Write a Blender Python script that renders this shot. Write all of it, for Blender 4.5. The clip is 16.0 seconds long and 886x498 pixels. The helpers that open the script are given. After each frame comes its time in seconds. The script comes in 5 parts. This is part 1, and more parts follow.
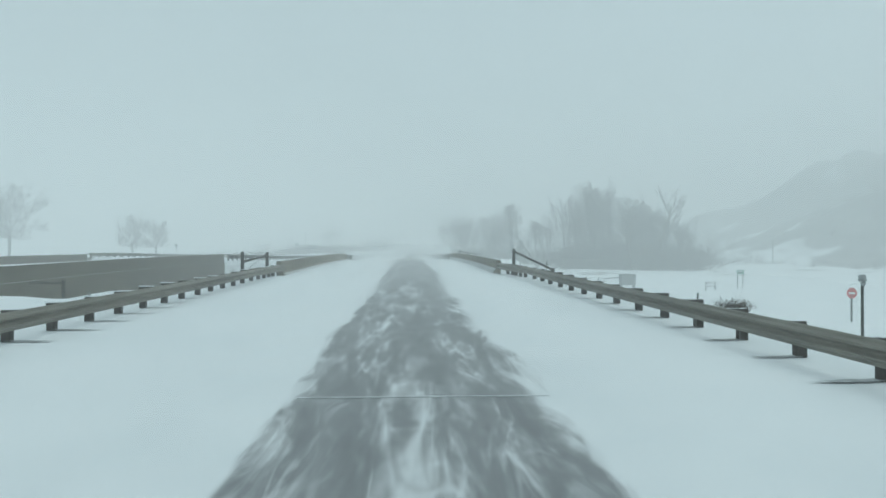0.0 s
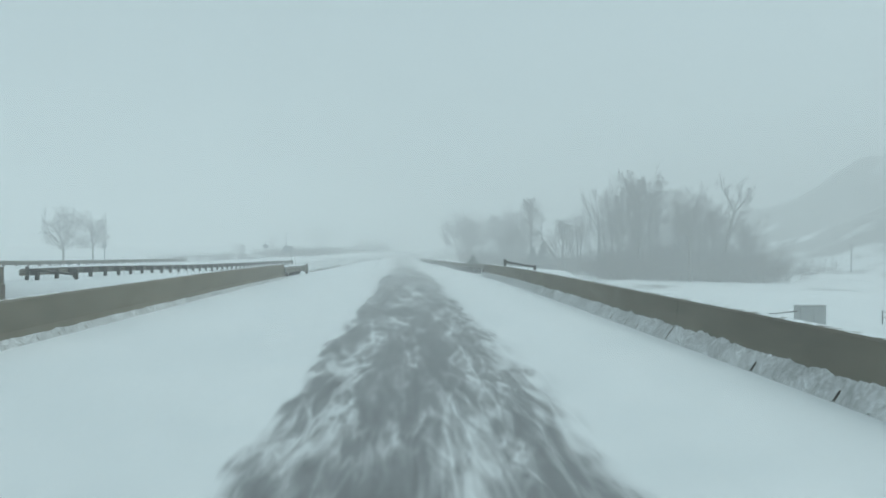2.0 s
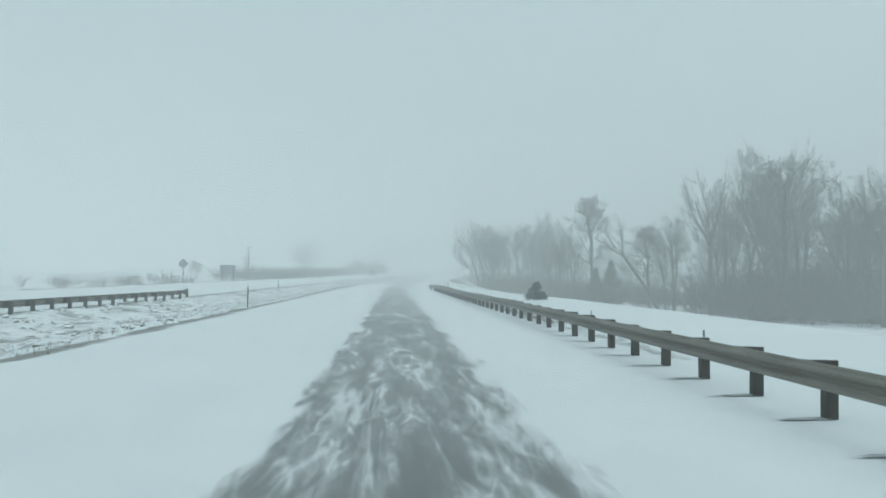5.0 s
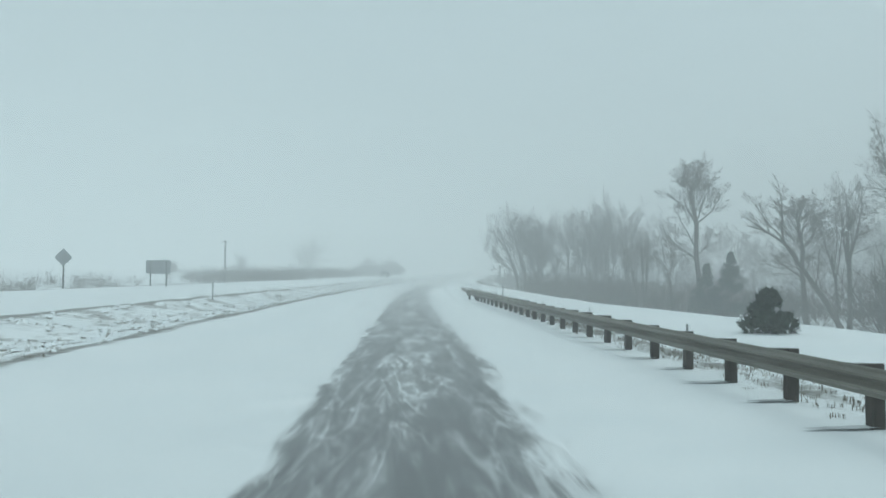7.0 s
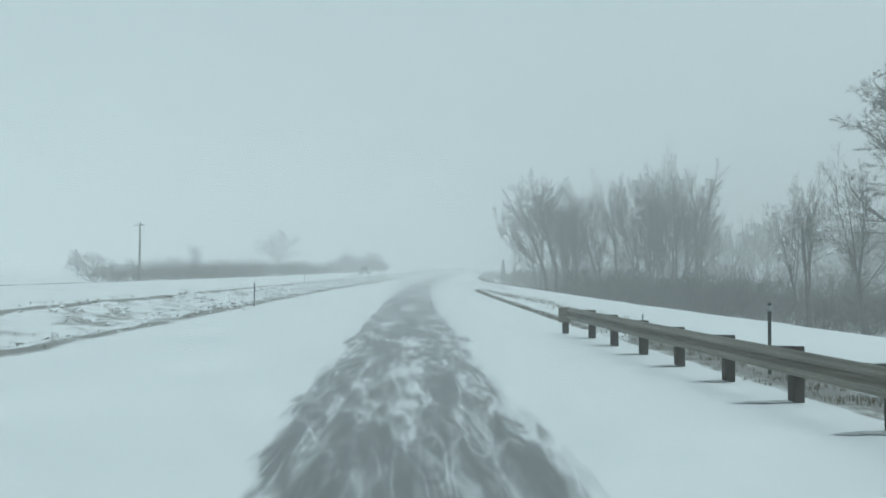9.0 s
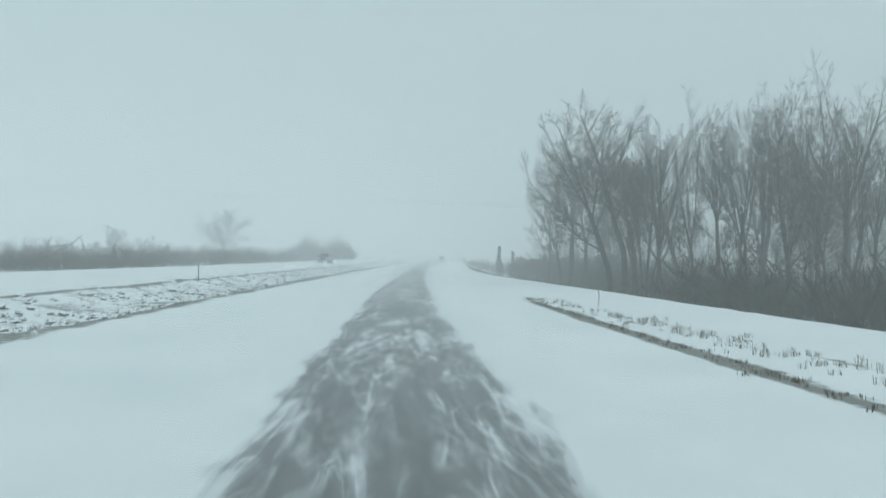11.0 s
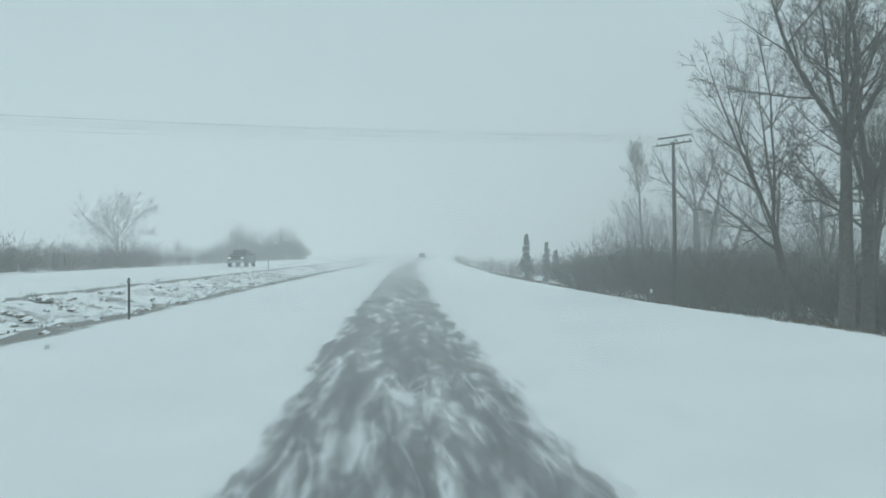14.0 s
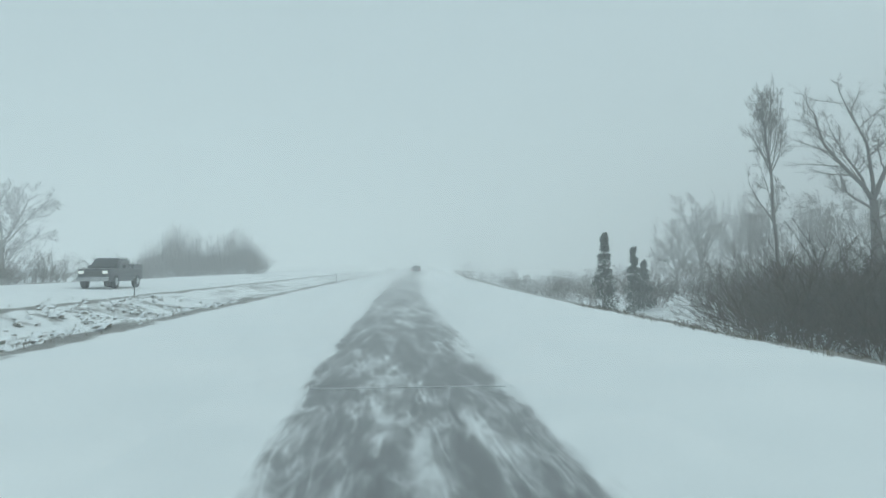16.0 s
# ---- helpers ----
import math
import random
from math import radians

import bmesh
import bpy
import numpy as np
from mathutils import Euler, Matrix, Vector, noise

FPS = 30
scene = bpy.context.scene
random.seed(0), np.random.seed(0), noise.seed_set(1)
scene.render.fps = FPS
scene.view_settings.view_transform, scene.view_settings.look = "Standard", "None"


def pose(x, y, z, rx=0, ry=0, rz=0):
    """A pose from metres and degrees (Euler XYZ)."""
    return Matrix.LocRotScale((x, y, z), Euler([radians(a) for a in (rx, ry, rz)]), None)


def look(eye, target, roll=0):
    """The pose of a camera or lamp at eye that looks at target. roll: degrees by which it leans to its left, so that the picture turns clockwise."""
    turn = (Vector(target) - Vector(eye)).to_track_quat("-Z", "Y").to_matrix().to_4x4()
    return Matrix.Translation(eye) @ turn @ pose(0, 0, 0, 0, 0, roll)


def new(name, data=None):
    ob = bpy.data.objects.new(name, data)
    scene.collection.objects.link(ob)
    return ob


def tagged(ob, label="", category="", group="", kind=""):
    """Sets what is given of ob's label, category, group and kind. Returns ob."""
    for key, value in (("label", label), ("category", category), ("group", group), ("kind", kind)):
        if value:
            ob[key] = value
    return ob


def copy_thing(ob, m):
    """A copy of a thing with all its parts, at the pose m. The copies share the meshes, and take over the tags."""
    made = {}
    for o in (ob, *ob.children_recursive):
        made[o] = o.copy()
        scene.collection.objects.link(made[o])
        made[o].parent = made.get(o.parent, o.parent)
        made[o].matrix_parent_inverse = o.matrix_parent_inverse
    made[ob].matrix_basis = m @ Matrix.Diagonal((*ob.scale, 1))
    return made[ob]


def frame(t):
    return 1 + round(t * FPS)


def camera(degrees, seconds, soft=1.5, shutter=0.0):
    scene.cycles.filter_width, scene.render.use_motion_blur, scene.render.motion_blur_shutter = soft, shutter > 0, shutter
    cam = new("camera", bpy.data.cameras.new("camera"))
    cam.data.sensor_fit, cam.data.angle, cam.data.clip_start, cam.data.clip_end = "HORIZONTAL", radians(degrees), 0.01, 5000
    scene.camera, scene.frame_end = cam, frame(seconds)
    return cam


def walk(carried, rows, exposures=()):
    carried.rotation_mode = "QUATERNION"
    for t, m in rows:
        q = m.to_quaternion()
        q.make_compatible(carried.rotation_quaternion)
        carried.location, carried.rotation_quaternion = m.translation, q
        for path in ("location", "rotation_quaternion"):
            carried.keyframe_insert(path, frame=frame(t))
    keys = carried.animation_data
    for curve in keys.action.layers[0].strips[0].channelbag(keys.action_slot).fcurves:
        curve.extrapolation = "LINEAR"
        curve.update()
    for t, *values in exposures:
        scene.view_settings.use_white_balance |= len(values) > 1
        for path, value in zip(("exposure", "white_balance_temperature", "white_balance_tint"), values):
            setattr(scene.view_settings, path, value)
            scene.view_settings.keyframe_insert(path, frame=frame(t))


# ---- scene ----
# the drive: seconds, place, tilt, heading, roll
cam = camera(60.0, 16.0, soft=1.6)
PATH = [
    (0, 0.000, 0.000, 1.613, 90.16, -2.84, -0.10),
    (0.5, 0.010, 9.409, 1.711, 90.09, -2.87, -0.08),
    (1, 0.036, 18.789, 1.809, 89.92, -2.96, 0.10),
    (1.5, 0.079, 28.139, 1.917, 90.04, -3.04, 0.08),
    (2, 0.133, 37.459, 2.044, 90.30, -3.04, 0.29),
    (2.5, 0.190, 46.750, 2.162, 90.60, -3.12, 0.39),
    (3, 0.245, 56.013, 2.250, 91.15, -3.11, 0.32),
    (3.6, 0.301, 67.097, 2.329, 91.60, -3.13, 0.32),
    (4.2, 0.337, 78.152, 2.329, 91.84, -3.14, 0.42),
    (4.8, 0.340, 89.186, 2.220, 91.94, -3.02, 0.56),
    (5.5, 0.288, 102.042, 2.095, 91.97, -2.59, 0.70),
    (6, 0.213, 111.218, 2.054, 91.95, -2.13, 0.77),
    (6.5, 0.112, 120.389, 2.029, 92.05, -1.83, 0.72),
    (7, -0.017, 129.558, 2.003, 92.04, -1.77, 0.39),
    (7.5, -0.169, 138.724, 1.965, 92.18, -1.92, 0.19),
    (8, -0.331, 147.888, 1.926, 92.21, -1.94, -0.09),
    (8.5, -0.479, 157.050, 1.895, 91.99, -2.32, 0.01),
    (9, -0.591, 166.209, 1.880, 91.81, -2.90, 0.32),
    (9.6, -0.659, 177.200, 1.880, 91.56, -3.60, 0.53),
    (10.2, -0.643, 188.189, 1.893, 91.28, -4.23, 0.59),
    (10.8, -0.534, 199.177, 1.910, 91.05, -4.84, 0.52),
    (11.5, -0.273, 211.996, 1.933, 90.95, -5.48, 0.34),
    (12, 0.001, 221.150, 1.953, 91.01, -5.81, 0.16),
    (12.5, 0.342, 230.304, 1.978, 91.06, -6.14, 0.10),
    (13, 0.745, 239.456, 2.007, 90.95, -6.53, -0.12),
    (13.5, 1.209, 248.608, 2.043, 90.84, -6.88, -0.14),
    (14, 1.728, 257.759, 2.085, 90.84, -7.29, -0.45),
    (14.5, 2.294, 266.911, 2.135, 90.98, -7.69, -0.60),
    (15, 2.900, 276.062, 2.190, 91.25, -7.99, -0.72),
    (15.5, 3.541, 285.215, 2.247, 91.58, -8.16, -0.44),
    (16, 4.217, 294.367, 2.304, 91.85, -8.16, -0.33),
]
walk(cam, [(t, pose(x, y, z, rx, 0, rz) @ pose(0, 0, 0, 0, 0, roll)) for t, x, y, z, rx, rz, roll in PATH],
     exposures=[(0, -0.18, 5550, -11), (6, -0.14, 5550, -11), (16, -0.09, 5550, -11)])

# ---------------------------------------------------------------- sky, sun, haze
world = bpy.data.worlds.new("winter_sky")
scene.world = world
world.use_nodes = True
wn = world.node_tree
sky = wn.nodes.new("ShaderNodeTexSky")
sky.sky_type, sky.sun_disc = "NISHITA", False
sky.sun_elevation, sky.sun_rotation = radians(52), radians(75)
sky.air_density, sky.dust_density, sky.ozone_density = 0.5, 8.0, 0.5
deck = wn.nodes.new("ShaderNodeMix")  # an even snow-cloud deck veils the sky
deck.data_type = "RGBA"
deck.inputs[0].default_value = 0.85
deck.inputs[7].default_value = (4.2, 4.3, 4.4, 1)
wn.links.new(sky.outputs[0], deck.inputs[6])
wn.links.new(deck.outputs[2], wn.nodes["Background"].inputs[0])
wn.nodes["Background"].inputs[1].default_value = 0.15
sun = new("sun", bpy.data.lights.new("sun", "SUN"))
sun.data.energy, sun.data.angle, sun.data.color = 0.7, radians(60), (1.0, 0.98, 0.95)
sun.matrix_world = look((40, 20, 60), (0, 0, 0))
scene.cycles.volume_bounces = 6


# ---------------------------------------------------------------- the road's line
HEAD_Y = [0, 37.5, 74.5, 111.2, 147.9, 184.5, 221.2, 257.8, 294.4, 400, 520, 900]
HEAD = [0.0, 0.35, 0.17, -0.55, -0.99, 0.16, 1.93, 3.4, 4.34, 6.8, 9.0, 9.0]
RISE_Y = [-100, 0, 25, 50, 75, 100, 130, 160, 200, 250, 300, 350, 400, 500, 900]
RISE = [-1.0, 0.0, 0.266, 0.583, 0.729, 0.495, 0.388, 0.276, 0.299, 0.436, 0.725, 1.15, 1.7, 2.9, 7.0]
FY = np.arange(-200, 1400, 0.5)


def curve_of(keys, values, at):
    """A smooth curve through the values."""
    k, v = np.array(keys, float), np.array(values, float)
    m = np.gradient(v, k)
    at = np.clip(np.asarray(at, float), k[0], k[-1])
    i = np.clip(np.searchsorted(k, at, side="right") - 1, 0, len(k) - 2)
    h = k[i + 1] - k[i]
    u = (at - k[i]) / h
    return ((2 * u**3 - 3 * u * u + 1) * v[i] + (u**3 - 2 * u * u + u) * h * m[i]
            + (3 * u * u - 2 * u**3) * v[i + 1] + (u**3 - u * u) * h * m[i + 1])


_head = np.radians(curve_of(HEAD_Y, HEAD, FY))
_x = np.concatenate([[0], np.cumsum(np.tan((_head[1:] + _head[:-1]) / 2) * 0.5)])
_x -= np.interp(0, FY, _x)


def road_x(y):
    return np.interp(y, FY, _x)


def road_z(y):
    return curve_of(RISE_Y, RISE, y)


def road_turn(y):
    return np.interp(y, FY, _head)


def at_road(lat, y, dz=0.0):
    """A point beside the lane's middle: metres to the right, metres along, metres over the road."""
    h = float(road_turn(y))
    return Vector((float(road_x(y)) + lat * math.cos(h), y - lat * math.sin(h), float(road_z(y)) + dz))


def smooth(a, b, x):
    u = np.clip((np.asarray(x, float) - a) / (b - a), 0, 1)
    return u * u * (3 - 2 * u)


def lumps(x, y, seed, size):
    """Cheap rolling noise, about -1 to 1."""
    r = np.random.RandomState(seed)
    total = 0
    for k in range(5):
        a, p, f = r.uniform(0, 6.28), r.uniform(0, 6.28), (1.0 + 0.55 * k) / size * 6.28
        total = total + np.sin((x * np.cos(a) + y * np.sin(a)) * f + p) / (1 + 0.5 * k)
    return total / 2.2


TABLES = {}


def mottle(x, y, seed, size):
    """Uneven patches with no direction of their own, about -1 to 1."""
    if seed not in TABLES:
        TABLES[seed] = np.random.RandomState(seed).uniform(-1, 1, (128, 128))
    table = TABLES[seed]
    total, weight = 0, 0
    for k, w in ((1.0, 1.0), (2.13, 0.6), (4.31, 0.35)):
        u, v = np.asarray(x, float) * k / size + 7.3 * k, np.asarray(y, float) * k / size + 3.9 * k
        i, j = np.floor(u).astype(int), np.floor(v).astype(int)
        a, b = u - i, v - j
        a, b = a * a * (3 - 2 * a), b * b * (3 - 2 * b)
        i, j, i1, j1 = i % 128, j % 128, (i + 1) % 128, (j + 1) % 128
        n = (table[i, j] * (1 - a) + table[i1, j] * a) * (1 - b) + (table[i, j1] * (1 - a) + table[i1, j1] * a) * b
        total, weight = total + w * n, weight + w
    return total / weight * 1.7


# ---------------------------------------------------------------- materials
def material(name, rough=0.8, metal=0.0):
    m = bpy.data.materials.new(name)
    m.use_nodes = True
    b = m.node_tree.nodes["Principled BSDF"]
    b.inputs["Roughness"].default_value, b.inputs["Metallic"].default_value = rough, metal
    return m, m.node_tree.nodes, m.node_tree.links, b


def grain(n, l, scale, detail=4.0, source=None, stretch=None, distortion=0.0, rough=0.55):
    t = n.new("ShaderNodeTexNoise")
    t.inputs["Scale"].default_value, t.inputs["Detail"].default_value = scale, detail
    t.inputs["Distortion"].default_value, t.inputs["Roughness"].default_value = distortion, rough
    src = source
    if src is None:
        src = n.new("ShaderNodeTexCoord").outputs["Object"]
    if stretch:
        mp = n.new("ShaderNodeMapping")
        mp.inputs["Scale"].default_value = stretch
        l.new(src, mp.inputs["Vector"])
        src = mp.outputs[0]
    l.new(src, t.inputs["Vector"])
    return t.outputs["Fac"]


def ramp(n, l, fac, stops):
    r = n.new("ShaderNodeValToRGB")
    while len(r.color_ramp.elements) < len(stops):
        r.color_ramp.elements.new(0.5)
    for e, (p, c) in zip(r.color_ramp.elements, stops):
        e.position, e.color = p, (*c, 1) if len(c) == 3 else c
    l.new(fac, r.inputs[0])
    return r.outputs[0]


def math_node(n, l, op, a, b=None):
    t = n.new("ShaderNodeMath")
    t.operation = op
    for i, v in enumerate((a, b)):
        if v is None:
            continue
        if isinstance(v, (int, float)):
            t.inputs[i].default_value = v
        else:
            l.new(v, t.inputs[i])
    return t.outputs[0]


def mix(n, l, fac, a, b):
    t = n.new("ShaderNodeMix")
    t.data_type = "RGBA"
    for s, v in ((t.inputs[0], fac), (t.inputs[6], a), (t.inputs[7], b)):
        if isinstance(v, (int, float)):
            s.default_value = v
        elif isinstance(v, tuple):
            s.default_value = (*v, 1)
        else:
            l.new(v, s)
    return t.outputs[2]


def bump(n, l, b, height, strength=0.3, distance=0.02):
    t = n.new("ShaderNodeBump")
    t.inputs["Strength"].default_value, t.inputs["Distance"].default_value = strength, distance
    l.new(height, t.inputs["Height"])
    l.new(t.outputs[0], b.inputs["Normal"])


SNOW_A, SNOW_B = (0.73, 0.75, 0.765), (0.81, 0.82, 0.83)


def snow_ground():
    """Wind-packed snow, with dead grass and soil coming through where the attribute 'bare' says so."""
    m, n, l, b = material("snow_ground", 0.85)
    pos = n.new("ShaderNodeTexCoord").outputs["Object"]
    white = ramp(n, l, grain(n, l, 0.35, 6, pos), [(0.3, SNOW_A), (0.7, SNOW_B)])
    soil = ramp(n, l, grain(n, l, 5.0, 6, pos), [(0.25, (0.07, 0.064, 0.055)), (0.55, (0.14, 0.128, 0.108)), (0.8, (0.25, 0.23, 0.19))])
    bare = n.new("ShaderNodeAttribute")
    bare.attribute_name = "bare"
    field = math_node(n, l, "ADD", math_node(n, l, "MULTIPLY", grain(n, l, 1.1, 8, pos, (1.0, 0.45, 1.0), 0.6, 0.65), 0.55),
                      math_node(n, l, "MULTIPLY", grain(n, l, 6.0, 6, pos, (1.0, 0.6, 1.0), 0.4, 0.68), 0.45))
    fac = math_node(n, l, "ADD", bare.outputs["Fac"], math_node(n, l, "SUBTRACT", field, 1.0))
    fac = ramp(n, l, fac, [(0.0, (0, 0, 0)), (0.16, (0.85, 0.85, 0.85))])
    l.new(mix(n, l, fac, white, soil), b.inputs["Base Color"])
    h = math_node(n, l, "ADD", grain(n, l, 1.6, 6, pos, (1, 0.5, 1)), math_node(n, l, "MULTIPLY", grain(n, l, 25, 3, pos), 0.15))
    bump(n, l, b, h, 0.35, 0.06)
    return m


def swept_asphalt():
    """Damp grey asphalt under wisps of drifting snow; 'cover' is how much snow lies there."""
    m, n, l, b = material("swept_asphalt", 0.6)
    uv = n.new("ShaderNodeUVMap")
    uv.uv_map = "road"
    cover = n.new("ShaderNodeAttribute")
    cover.attribute_name = "cover"
    def strands(stretch, distortion, thin):
        """Bright threads of snow that run along the lane and cross one another."""
        t = math_node(n, l, "ABSOLUTE", math_node(n, l, "SUBTRACT", grain(n, l, 1.0, 3, uv.outputs[0], stretch, distortion, 0.5), 0.5))
        return math_node(n, l, "MAXIMUM", math_node(n, l, "SUBTRACT", 1.0, math_node(n, l, "MULTIPLY", t, thin)), 0.0)

    wisps = grain(n, l, 1.0, 7, uv.outputs[0], (2.3, 0.26, 1.0), 0.8, 0.60)
    swirl = grain(n, l, 1.0, 5, uv.outputs[0], (4.2, 0.8, 1.0), 0.9, 0.58)
    broad = grain(n, l, 1.0, 4, uv.outputs[0], (0.9, 0.12, 1.0), 1.2, 0.5)
    w = math_node(n, l, "ADD", math_node(n, l, "MULTIPLY", wisps, 0.46), math_node(n, l, "MULTIPLY", swirl, 0.36))
    w = math_node(n, l, "ADD", w, math_node(n, l, "MULTIPLY", broad, 0.18))
    web = math_node(n, l, "MAXIMUM", strands((1.5, 0.17, 1.0), 0.9, 15.0), math_node(n, l, "MULTIPLY", strands((2.6, 0.36, 1.0), 1.1, 12.0), 0.8))
    web = math_node(n, l, "MULTIPLY", web, ramp(n, l, broad, [(0.36, (0.7, 0.7, 0.7)), (0.6, (1, 1, 1))]))
    w = math_node(n, l, "ADD", w, math_node(n, l, "MULTIPLY", web, 0.10))
    f = math_node(n, l, "ADD", w, math_node(n, l, "SUBTRACT", cover.outputs["Fac"], 0.5))
    fac = ramp(n, l, f, [(0.36, (0.08, 0.08, 0.08)), (0.44, (0.18, 0.18, 0.18)), (0.50, (0.40, 0.40, 0.40)), (0.57, (0.74, 0.74, 0.74)), (0.68, (1, 1, 1))])
    tar = ramp(n, l, grain(n, l, 40, 3, uv.outputs[0]), [(0.3, (0.055, 0.055, 0.057)), (0.7, (0.10, 0.10, 0.10))])
    white = ramp(n, l, grain(n, l, 0.8, 5, uv.outputs[0]), [(0.3, SNOW_A), (0.7, SNOW_B)])
    l.new(mix(n, l, fac, tar, white), b.inputs["Base Color"])
    r = n.new("ShaderNodeMapRange")
    l.new(fac, r.inputs[0])
    r.inputs[3].default_value, r.inputs[4].default_value = 0.45, 0.85
    l.new(r.outputs[0], b.inputs["Roughness"])
    bump(n, l, b, math_node(n, l, "ADD", fac, math_node(n, l, "MULTIPLY", grain(n, l, 60, 2, uv.outputs[0]), 0.1)), 0.4, 0.02)
    return m


def dusted(name, dark, light, scale, rough=0.8, metal=0.0, snow=0.55, stretch=None, flecks=3.5):
    """A weathered surface with snow lying on its upward faces."""
    m, n, l, b = material(name, rough, metal)
    pos = n.new("ShaderNodeTexCoord").outputs["Object"]
    body = ramp(n, l, grain(n, l, scale, 7, pos, stretch), [(0.3, dark), (0.7, light)])
    stain = grain(n, l, scale * 0.13, 5, pos, stretch)
    body = mix(n, l, ramp(n, l, stain, [(0.42, (0, 0, 0)), (0.68, (0.55, 0.55, 0.55))]), body, tuple(c * 0.55 for c in dark))
    g = n.new("ShaderNodeNewGeometry")
    sep = n.new("ShaderNodeSeparateXYZ")
    l.new(g.outputs["Normal"], sep.inputs[0])
    up = math_node(n, l, "ADD", sep.outputs[2], math_node(n, l, "MULTIPLY", math_node(n, l, "SUBTRACT", grain(n, l, flecks, 6, pos), 0.5), 0.9))
    lying = ramp(n, l, up, [(snow, (0, 0, 0)), (min(snow + 0.15, 1.0), (1, 1, 1))])
    l.new(mix(n, l, lying, body, (0.82, 0.84, 0.86)), b.inputs["Base Color"])
    bump(n, l, b, grain(n, l, scale * 3, 5, pos), 0.25, 0.01)
    return m


def plain(name, dark, light, scale, rough=0.7, metal=0.0):
    m, n, l, b = material(name, rough, metal)
    l.new(ramp(n, l, grain(n, l, scale, 5), [(0.3, dark), (0.7, light)]), b.inputs["Base Color"])
    bump(n, l, b, grain(n, l, scale * 4, 3), 0.2, 0.005)
    return m


SNOW = snow_ground()
ASPHALT = swept_asphalt()
CONCRETE = dusted("barrier_concrete", (0.155, 0.138, 0.105), (0.245, 0.222, 0.175), 2.5, 0.85, snow=0.90, stretch=(1, 0.35, 1.6), flecks=5.0)
# stained concrete, darkened so the far bridge wall's shade sits in its colour
SHADED_CONCRETE = dusted("shaded_bridge_concrete", (0.095, 0.082, 0.060), (0.16, 0.140, 0.104), 1.2, 0.9, snow=0.75, stretch=(1, 0.35, 1.6), flecks=5.0)
STEEL = dusted("weathered_rail_steel", (0.14, 0.128, 0.102), (0.25, 0.234, 0.195), 4.0, 0.55, 0.25, snow=1.2, stretch=(1, 0.2, 2.0))
TIMBER = dusted("creosoted_timber", (0.035, 0.03, 0.026), (0.085, 0.072, 0.058), 9.0, 0.9, snow=0.97, stretch=(1, 1, 0.25))
POLE_WOOD = plain("pole_wood", (0.05, 0.042, 0.036), (0.11, 0.095, 0.08), 12.0, 0.9)
BARK = plain("cottonwood_bark", (0.075, 0.066, 0.056), (0.17, 0.15, 0.13), 7.0, 0.95)
TWIG = plain("bare_twig", (0.085, 0.072, 0.06), (0.17, 0.145, 0.12), 3.0, 0.95)
BRUSH = plain("brush_stem", (0.055, 0.044, 0.034), (0.125, 0.10, 0.076), 1.5, 0.95)
NEEDLE = plain("juniper_needle", (0.018, 0.028, 0.018), (0.05, 0.065, 0.04), 6.0, 0.9)
GRASS = plain("dead_grass", (0.10, 0.086, 0.06), (0.22, 0.19, 0.14), 5.0, 0.95)
GALVANISED = plain("galvanised_steel", (0.28, 0.29, 0.29), (0.42, 0.43, 0.43), 8.0, 0.5, 0.6)
POST_METAL = plain("dark_post_metal", (0.04, 0.045, 0.04), (0.09, 0.09, 0.08), 8.0, 0.6, 0.3)
SIGN_BACK = plain("sign_back_aluminium", (0.25, 0.26, 0.265), (0.37, 0.38, 0.385), 3.0, 0.55, 0.2)
SIGN_GREEN = plain("sign_green", (0.03, 0.16, 0.11), (0.05, 0.20, 0.14), 5.0, 0.5)
SIGN_RED = plain("sign_red", (0.42, 0.03, 0.035), (0.52, 0.05, 0.05), 5.0, 0.5)
WHITE_PAINT = plain("white_paint", (0.68, 0.69, 0.69), (0.8, 0.8, 0.8), 9.0, 0.6)
CABINET_GREY = plain("cabinet_grey", (0.30, 0.31, 0.31), (0.42, 0.43, 0.42), 2.0, 0.6)
CAR_PAINT = plain("dark_car_paint", (0.012, 0.013, 0.015), (0.03, 0.032, 0.036), 2.0, 0.3)
GREY_PAINT = plain("grey_car_paint", (0.05, 0.055, 0.06), (0.09, 0.095, 0.10), 2.0, 0.35)
RUBBER = plain("tyre_rubber", (0.012, 0.012, 0.012), (0.025, 0.025, 0.025), 20.0, 0.9)
GLASS_DARK = plain("tinted_glass", (0.01, 0.012, 0.014), (0.02, 0.022, 0.025), 2.0, 0.08)
CHROME = plain("bright_trim", (0.45, 0.46, 0.47), (0.6, 0.6, 0.6), 5.0, 0.2, 0.9)
WIRE = plain("line_wire", (0.05, 0.05, 0.05), (0.1, 0.1, 0.1), 5.0, 0.6)
PORCELAIN = plain("insulator_glaze", (0.10, 0.07, 0.05), (0.2, 0.16, 0.13), 9.0, 0.3)


def lamp_glow(name, colour, strength):
    m, n, l, b = material(name, 0.2)
    b.inputs["Base Color"].default_value = (*colour, 1)
    b.inputs["Emission Color"].default_value = (*colour, 1)
    b.inputs["Emission Strength"].default_value = strength
    return m


HEADLIGHT = lamp_glow("headlight_on", (1.0, 0.97, 0.88), 0.5)
TAILLIGHT = lamp_glow("tail_light_on", (0.5, 0.03, 0.03), 0.3)


